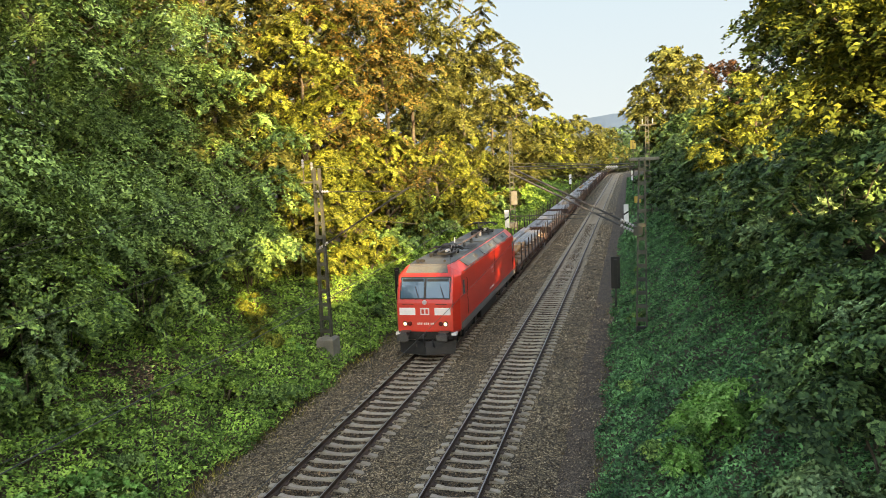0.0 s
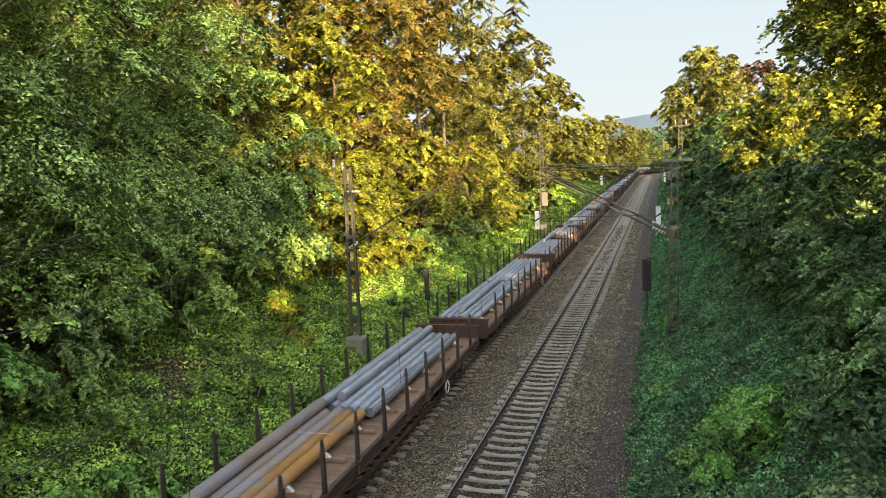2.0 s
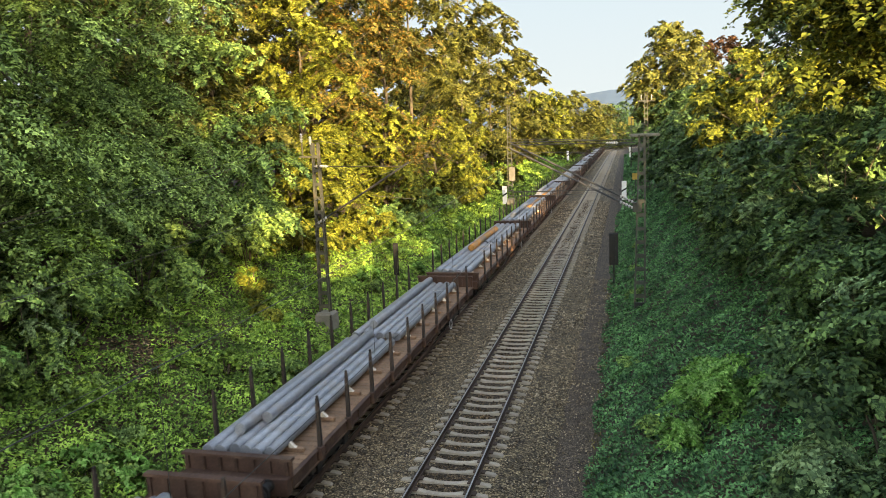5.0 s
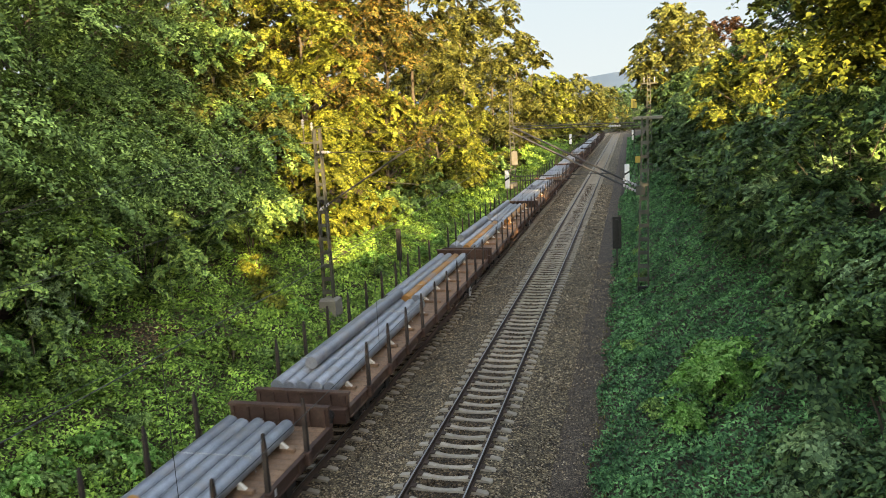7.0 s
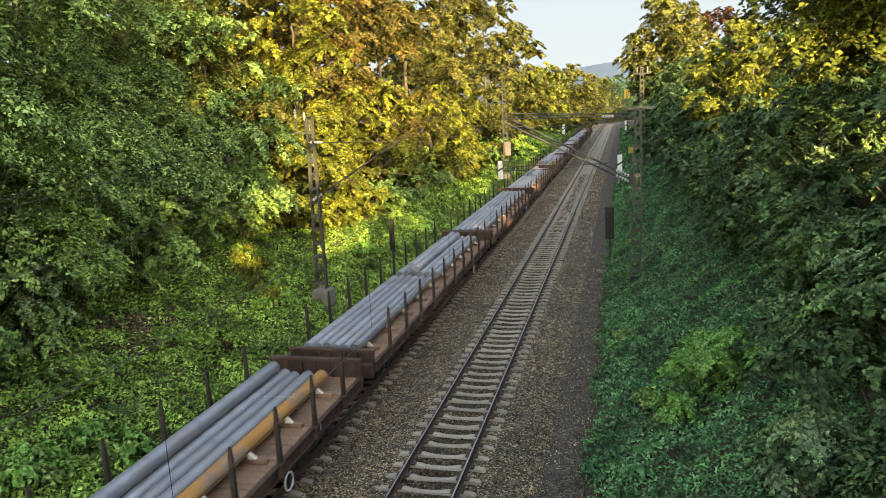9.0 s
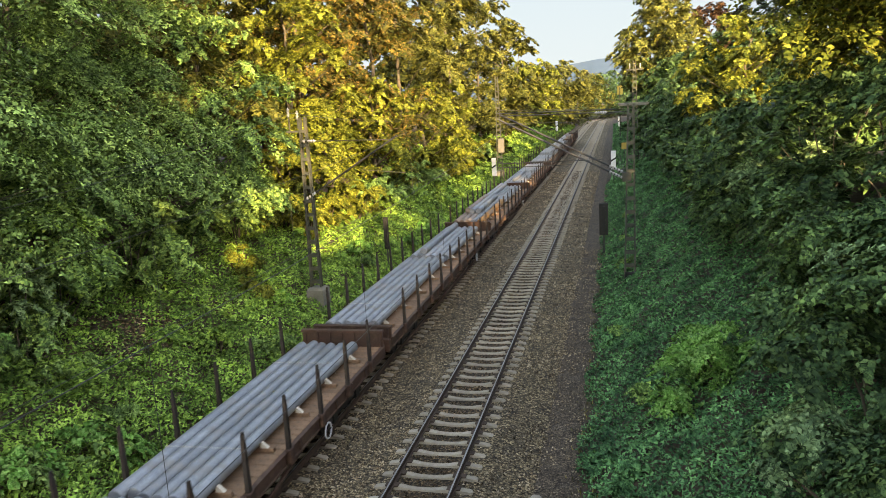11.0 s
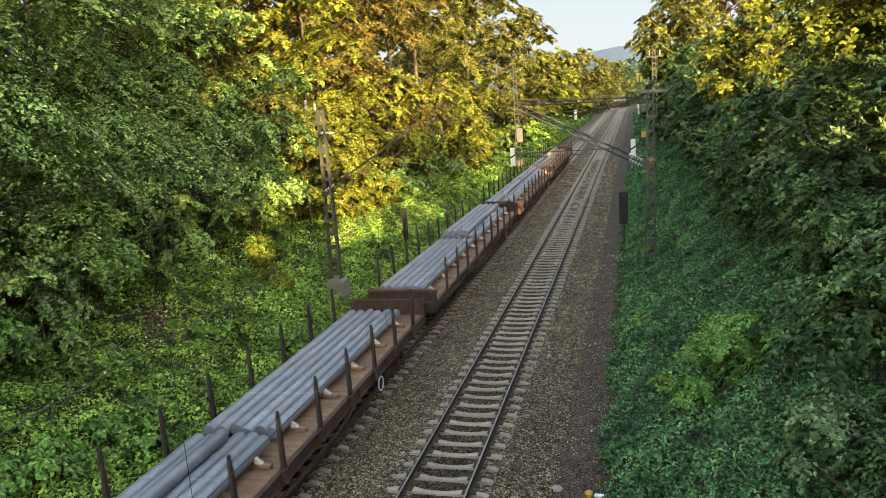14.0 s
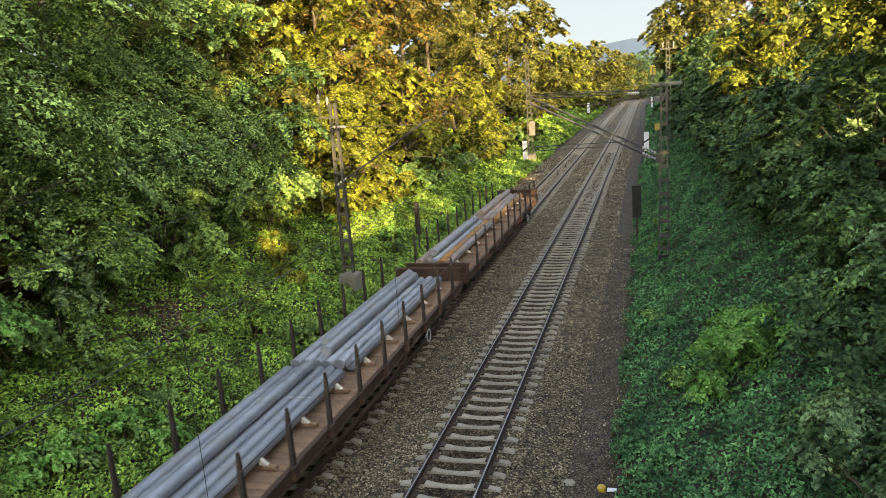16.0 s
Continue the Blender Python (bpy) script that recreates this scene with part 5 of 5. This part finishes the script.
def build_plants():
    T = build_tree
    # west bank, shaded end: dark maples
    T(-15.5, 14.5, 17.5, 5.2, 1.0, L_MAPLE, "tall shaded maple with dark green leaves", 11, 62000, 0.135, blobs_n=64, pad=1.2)
    T(-16.5, 23.0, 19.5, 5.4, 1.0, L_MAPLE, "tall maple, dark green below and sunlit above", 12, 98000, 0.135, blobs_n=66, pad=1.2)
    T(-13.6, 12.0, 7.2, 3.2, 0.5, L_BRIGHT, "low spreading maple with pale green leaves", 13, 16000, 0.16)
    T(-22.0, 17.0, 22.0, 6.0, 2.0, L_OLIVE, "tall tree with olive green sunlit top", 10, 24000, 0.25, blobs_n=80)
    T(-20.0, 31.5, 21.0, 5.4, 1.5, L_OLIVE, "tall tree with olive green sunlit top", 14, 34000, 0.24, blobs_n=90)
    T(-15.5, 33.0, 10.5, 4.0, 0.5, L_SHADE, "shaded green tree on the bank", 15, 36000, 0.17)
    T(-19.0, 20.0, 8.5, 4.0, 0.1, L_MAPLE, "low maple in the second row", 42, 12000, 0.24)
    T(-18.8, 26.5, 9.0, 4.0, 0.1, L_SHADE, "low green tree in the second row", 43, 12000, 0.24)
    T(-18.5, 11.5, 8.0, 4.0, 0.1, L_SHADE, "low green tree in the second row", 44, 12000, 0.24)
    # west bank, sunlit
    T(-15.4, 44.0, 15.5, 3.6, 0.2, L_LIME, "bright yellow-green tree in full sun", 16, 46000, 0.185, blobs_n=90)
    T(-20.0, 41.0, 23.0, 5.2, 2.0, L_OLIVE, "tall airy olive tree with visible limbs", 17, 34000, 0.245, blobs_n=75)
    T(-18.5, 53.0, 26.0, 5.0, 1.5, L_BROWN, "tall tree with browning orange leaves", 18, 40000, 0.25, blobs_n=90)
    T(-16.0, 62.0, 25.0, 4.6, 0.8, L_BROWN, "tall tree turning brown and orange", 19, 36000, 0.25, blobs_n=90)
    T(-14.2, 56.0, 8.5, 3.2, 0.2, L_LIME, "yellow-green sunlit shrubby tree", 20, 18000, 0.24)
    T(-17.0, 74.0, 27.5, 5.6, 1.5, L_OLIVE, "tall full green tree in evening sun", 21, 36000, 0.29, blobs_n=90)
    T(-13.6, 69.0, 8.5, 3.2, 0.2, L_LIME, "yellow-green sunlit shrubby tree", 22, 15000, 0.26)
    T(-15.5, 92.0, 28.5, 5.4, 0.8, L_OLIVE, "tall full green tree in evening sun", 23, 36000, 0.34, blobs_n=90)
    T(-13.4, 82.0, 9.5, 3.0, 0.2, L_LIME, "yellow-green sunlit shrubby tree", 24, 12000, 0.30)
    T(-15.0, 109.0, 24.0, 5.2, 0.6, L_OLIVE, "olive green tree in evening sun", 25, 22000, 0.42, blobs_n=80)
    T(-14.0, 128.0, 20.5, 5.0, 0.4, L_OLIVE, "olive green tree in evening sun", 26, 18000, 0.46, blobs_n=80)
    T(-14.6, 152.0, 18.5, 3.8, 0.3, L_LIME, "yellow-green tree in evening sun", 27, 14000, 0.5)
    for k, (x, y, tall, r, m) in enumerate(((-15, 185, 17, 6, L_LIME), (-13, 215, 17, 7, L_OLIVE), (-20, 235, 19, 8, L_OLIVE), (-11, 250, 21, 8, L_OLIVE), (-6, 300, 18, 9, L_OLIVE), (2, 335, 19, 9, L_HEDGE), (14, 352, 20, 10, L_HEDGE), (28, 365, 20, 10, L_DARK), (44, 372, 20, 10, L_HEDGE), (-8, 400, 17, 11, L_HEDGE), (9, 410, 17, 11, L_HEDGE), (26, 415, 17, 11, L_DARK), (60, 380, 18, 11, L_HEDGE), (27, 240, 15, 8, L_HEDGE), (22, 190, 13, 7, L_HEDGE), (24, 170, 13, 7, L_DARK), (24, 208, 13, 7, L_HEDGE), (25, 224, 14, 7, L_DARK), (31, 255, 15, 8, L_HEDGE), (36, 272, 16, 8, L_DARK), (42, 290, 17, 9, L_HEDGE), (50, 308, 17, 9, L_DARK), (22, 148, 12, 6, L_HEDGE), (17, 268, 9, 6, L_HEDGE), (17, 285, 9, 6, L_DARK), (20, 302, 10, 6, L_HEDGE), (27, 318, 10, 6, L_DARK), (36, 332, 11, 7, L_HEDGE), (-30, 150, 20, 7, L_OLIVE), (-28, 110, 24, 7, L_OLIVE), (-27, 84, 25, 6.5, L_OLIVE), (-27, 66, 25, 6.5, L_OLIVE), (-28, 48, 24, 6.5, L_OLIVE), (-29, 32, 23, 6.5, L_OLIVE), (-25, 38, 25, 6, L_OLIVE), (-24.5, 25, 25, 6, L_OLIVE), (-24, 57, 27, 6, L_BROWN), (30, 180, 13, 7, L_HEDGE), (19, 205, 11, 6, L_DARK), (32, 196, 14, 7, L_HEDGE), (30, 162, 14, 7, L_DARK))):
        T(x, y, tall, r, 0.3, m, "distant leafy tree beyond the bend" if y > 160 else "tree in the row behind the bank", 60 + k, 10000, 0.66, blobs_n=60)
    # east bank
    T(11.0, 122.0, 20.0, 5.8, 6.0, L_OLIVE_LIT, "tall round tree with yellow sunlit top and bare stems", 30, 40000, 0.42, blobs_n=130)
    T(19.5, 132.0, 17.5, 6.0, 1.5, L_PURPLE, "dark purple-leaved tree behind the hedge", 31, 16000, 0.46)
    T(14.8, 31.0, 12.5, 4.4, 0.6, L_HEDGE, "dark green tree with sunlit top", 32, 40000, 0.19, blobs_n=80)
    # yellow leaf colour makes up for sun that misses this side
    T(12.9, 24.0, 12.5, 4.3, 4.4, L_LIME, "leafy tree, evening sun put into its yellow leaves", 33, 42000, 0.17, blobs_n=80)
    T(12.6, 50.0, 8.3, 3.3, 1.0, L_LIME, "yellowish sunlit tree above the hedge", 34, 26000, 0.20)
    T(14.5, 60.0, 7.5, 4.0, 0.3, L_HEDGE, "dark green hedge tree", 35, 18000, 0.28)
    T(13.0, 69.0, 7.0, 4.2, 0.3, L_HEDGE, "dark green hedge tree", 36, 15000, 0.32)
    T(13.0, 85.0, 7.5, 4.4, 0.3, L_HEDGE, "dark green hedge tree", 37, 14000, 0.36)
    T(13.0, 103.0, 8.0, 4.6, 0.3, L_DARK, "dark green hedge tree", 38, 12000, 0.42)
    # added to keep sun patches off the locomotive
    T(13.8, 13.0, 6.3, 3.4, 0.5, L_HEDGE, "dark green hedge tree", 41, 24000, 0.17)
    T(17.8, 61.0, 14.0, 5.0, 1.0, L_DEEP, "tall dark tree at the top of the bank", 40, 22000, 0.30, blobs_n=80)
    # unseen trees behind the camera, added to keep low sun off the cutting
    for k, (x, y, tall) in enumerate(((9.5, -10.5, 18), (15.8, -12.3, 20), (13.0, -14.0, 23.5), (11.5, -23.0, 23), (13.5, -32.0, 23), (10.0, -41.0, 20), (21.0, -1.0, 7.0), (24.0, -12.0, 9), (18.0, -48.0, 20))):
        T(x, y, tall, 5.6, 0.6, L_DARK, "tall dark tree at the top of the bank", 80 + k, 8000, 0.82, blobs_n=70)
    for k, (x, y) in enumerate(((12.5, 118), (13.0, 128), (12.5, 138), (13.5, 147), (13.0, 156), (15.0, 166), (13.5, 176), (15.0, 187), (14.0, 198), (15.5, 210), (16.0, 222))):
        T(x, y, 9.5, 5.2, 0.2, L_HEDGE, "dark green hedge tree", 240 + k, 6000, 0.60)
    # shrubs of the east bank
    B = build_bush
    rng = random.Random(9)
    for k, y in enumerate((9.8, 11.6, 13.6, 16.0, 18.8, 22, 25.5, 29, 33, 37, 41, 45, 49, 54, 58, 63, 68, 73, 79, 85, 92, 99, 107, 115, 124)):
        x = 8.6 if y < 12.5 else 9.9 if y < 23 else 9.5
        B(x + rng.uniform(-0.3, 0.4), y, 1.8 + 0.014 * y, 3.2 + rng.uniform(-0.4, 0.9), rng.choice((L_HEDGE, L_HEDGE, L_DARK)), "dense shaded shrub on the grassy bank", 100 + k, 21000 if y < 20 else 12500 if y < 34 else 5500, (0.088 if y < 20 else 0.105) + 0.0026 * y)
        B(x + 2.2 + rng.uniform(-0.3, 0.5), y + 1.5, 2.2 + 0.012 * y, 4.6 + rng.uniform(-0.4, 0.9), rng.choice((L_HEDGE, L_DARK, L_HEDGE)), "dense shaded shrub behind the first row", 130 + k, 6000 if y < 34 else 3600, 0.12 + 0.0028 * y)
    B(10.2, 27.6, 1.7, 4.1, L_PALE, "pale green broad-leaved shrub on the bank", 163, 9000, 0.15)
    B(9.5, 15.4, 1.1, 3.7, L_PALE, "pale grey-green broad-leaved shrub on the bank", 165, 4200, 0.13)
    B(8.0, 11.0, 1.3, 2.6, L_PALE, "pale green broad-leaved shrub on the bank", 164, 6500, 0.10)
    B(6.95, 19.0, 1.4, 1.2, L_BRIGHT, "fresh bright green bush on the bank", 160, 11000, 0.10)
    B(6.05, 17.9, 0.75, 0.75, L_BRIGHT, "fresh bright green bush on the bank", 161, 3600, 0.10)
    # unseen shrubs, added where sun leaked through onto the ballast
    for k, (x, y) in enumerate(((9.8, 0.6), (8.6, -2.4), (10.8, -2.0), (9.0, -5.0), (11.0, -8.0), (13.5, -11.0), (8.5, -14.0))):
        B(x, y, 2.4, 5.5, L_DARK, "unseen dark shrub added to block low sun", 260 + k, 5000, 0.52)
    scatter = random.Random(21)
    for k in range(46):
        y = 10.5 + 55 * scatter.random() ** 1.5
        B(scatter.uniform(-12.6, -8.4), y, scatter.uniform(0.35, 0.85), scatter.uniform(0.45, 1.0), scatter.choice((L_NETTLE, L_NETTLE, L_SHADE, L_MAPLE, L_BRIGHT)), "low leafy clump among the brambles", 300 + k, 1100, 0.12 + 0.0014 * y)
    for k in range(22):
        y = 11.0 + 45 * scatter.random() ** 1.4
        B(scatter.uniform(4.1, 5.3), y, scatter.uniform(0.3, 0.6), scatter.uniform(0.3, 0.65), scatter.choice((L_SHADE, L_IVY, L_IVY)), "low leafy clump beside the path", 360 + k, 800, 0.09 + 0.0014 * y)
    # shrubs of the west bank
    for k, (x, y, r, tall, m) in enumerate(((-12.5, 9.0, 1.6, 1.8, L_NETTLE), (-12.8, 12.0, 1.8, 2.4, L_NETTLE), (-13.2, 16.0, 2.2, 3.6, L_SHADE), (-13.5, 20.0, 2.2, 3.8, L_SHADE), (-14.0, 24.5, 2.2, 3.6, L_SHADE), (-14.2, 28.5, 2.0, 3.0, L_SHADE),
                                            (-14.0, 33.0, 2.0, 3.0, L_SHADE), (-13.6, 37.5, 1.8, 3.2, L_LIME), (-12.6, 41.5, 1.6, 2.4, L_LIME), (-12.4, 46.0, 1.8, 2.6, L_LIME), (-12.8, 51.0, 2.0, 2.6, L_SHADE), (-12.6, 57.0, 2.0, 2.6, L_SHADE), (-12.4, 64.0, 2.0, 2.4, L_MAPLE),
                                            (-12.0, 72.0, 2.0, 2.4, L_LIME), (-11.8, 80.0, 2.0, 2.6, L_LIME), (-11.6, 90.0, 2.2, 2.8, L_MAPLE), (-11.4, 101.0, 2.4, 3.0, L_LIME), (-10.8, 28.6, 0.7, 0.8, L_LIME), (-9.6, 12.5, 0.9, 0.9, L_BRIGHT))):
        B(x, y, r, tall, m, "leafy shrub below the tall trees", 170 + k, 9000 if r > 1.2 else 2600, 0.11 + 0.0020 * y)
    # added shrubs whose yellow leaves strengthen a sun patch on the brambles
    for k, (x, y, r, tall) in enumerate(((-12.4, 30.1, 0.6, 1.5), (-11.9, 29.5, 0.45, 1.0), (-12.0, 30.9, 0.5, 1.0), (-11.4, 28.7, 0.3, 0.6))):
        B(x, y, r, tall, L_LIME, "bramble sun patch made with yellow-green leaves", 400 + k, 1300, 0.13)
    B(-13.1, 39.4, 2.0, 6.8, L_LIME, "tall yellow-green shrub in full sun", 283, 17000, 0.17)
    B(-12.2, 37.6, 1.1, 2.4, L_LIME, "yellow-green shrub in full sun", 284, 4500, 0.16)
    B(-12.7, 17.4, 1.5, 4.0, L_PALE, "pale green maple shrub on the bank", 285, 9000, 0.12)
    B(-14.2, 20.6, 1.9, 4.4, L_NETTLE, "rounded pale green shrub below the maples", 282, 15000, 0.14)
    # low growth
    build_cover("creeper_cover", "low blue-green creeper leaves over the bank", L_IVY, 50, 150000, (3.45, 10.0), (10, 80), 0.085, 1.7, lambda x, y, r: x > 3.50 + 0.22 * np.sin(y * 1.3) + 0.5 * r.random(len(x)) ** 2, 0.30, 1.7)
    build_cover("bramble_cover", "low bramble and nettle leaves over the bank", L_NETTLE, 51, 240000, (-15.0, -7.2), (9, 100), 0.100, 1.6, lambda x, y, r: (x < -7.45 - 0.25 * np.sin(y * 1.1) - 0.5 * r.random(len(x))) & (r.random(len(x)) < 0.12 + (np.hypot((x + 11.9) / 1.1, (y - 21.6) / 1.6) * (0.8 + 0.3 * np.sin(x * 5.0 + y * 3.0))) ** 2), 0.55, 0.85)
    build_cover("far_bank_cover", "green undergrowth along the far bank", L_NETTLE, 52, 45000, (-17.0, -7.8), (55, 235), 0.16, 1.0, None, 0.9)
    build_cover("far_slope_cover", "green undergrowth on the far slope", L_IVY, 53, 18000, (4.0, 11.0), (65, 235), 0.14, 1.0, None, 0.6)
    build_cover("leaf_litter", "dry brown leaves on bare soil of the bank", L_LITTER, 54, 5200, (-14.0, -9.8), (18.6, 24.6), 0.10, 1.0, lambda x, y, r: np.hypot((x + 11.9) / 1.3, (y - 21.6) / 2.0) < 0.5 + 0.8 * r.random(len(x)), 0.12)
    build_tufts()


def build_hills():
    """A far wooded ridge, its haze painted in as blue."""
    n = 60
    v, f = [], []
    for i in range(n):
        x = -1500 + 3000 * i / (n - 1)
        h = 80 + 6 * math.sin(i * 0.35) + 7 * math.sin(i * 1.3 + 1)
        v += [(x, 1500, -5), (x, 1500 + 60, h), (x, 1700, h - 5)]
    for i in range(n - 1):
        a = i * 3
        f += [(a, a + 3, a + 4, a + 1), (a + 1, a + 4, a + 5, a + 2)]
    me = bpy.data.meshes.new("backdrop_hills")
    me.from_pydata(v, [], f)
    me.materials.append(HILL)
    tagged(new("backdrop_hills", me), "distant wooded hills, haze put into their blue", "hills", kind="structure")


def build_sky_backdrop():
    """Pale evening haze low over the far country."""
    m, nt, p, geo = started("pale_sky_haze")
    sep = nt.nodes.new("ShaderNodeSeparateXYZ")
    nt.links.new(geo.outputs["Position"], sep.inputs[0])
    mr = nt.nodes.new("ShaderNodeMapRange")
    mr.inputs[1].default_value, mr.inputs[2].default_value = 0.0, 1500.0
    nt.links.new(sep.outputs[2], mr.inputs[0])
    col = ramp(nt, mr.outputs[0], [(0.0, (0.67, 0.90, 1.12)), (0.35, (0.56, 0.84, 1.14)), (1.0, (0.42, 0.72, 1.14))])
    em = nt.nodes.new("ShaderNodeEmission")
    em.inputs[1].default_value = HAZE
    nt.links.new(col, em.inputs[0])
    nt.links.new(em.outputs[0], nt.nodes["Material Output"].inputs["Surface"])
    v, f = [], []
    for i in range(25):
        a = radians(40 + 100 * i / 24)
        for z in (-30, 250, 600, 1000, 1500):
            v.append((2600 * math.cos(a), 2600 * math.sin(a), z))
    for i in range(24):
        for k in range(4):
            q = i * 5 + k
            f.append((q, q + 5, q + 6, q + 1))
    me = bpy.data.meshes.new("backdrop_sky")
    me.from_pydata(v, [], f)
    me.materials.append(m)
    tagged(new("backdrop_sky", me), "pale blue evening sky over the horizon", "sky", kind="structure")


def motions():
    """The train runs towards the bridge at an even speed."""
    for ob, y0 in TRAIN:
        z = ob.matrix_basis.translation.z
        rows = []
        for t in range(33):
            y = y0 - TRAIN_SPEED * t * 0.5
            rows.append((t * 0.5, pose(LEFT_X + float(bend(y)), y, z, 0, 0, -math.degrees(math.atan(max(y - 265, 0) / 210.0)))))
        walk(ob, rows)


build_ground()
build_bed()
build_hills()
build_sky_backdrop()
build_lineside()
build_signs()
build_train()
build_plants()
build_stones()
build_track("left_track", LEFT_X, "railway track with concrete sleepers, used by the train", -24.16)
build_track("right_track", 0.0, "railway track with concrete sleepers and polished rails", -24.20)
motions()
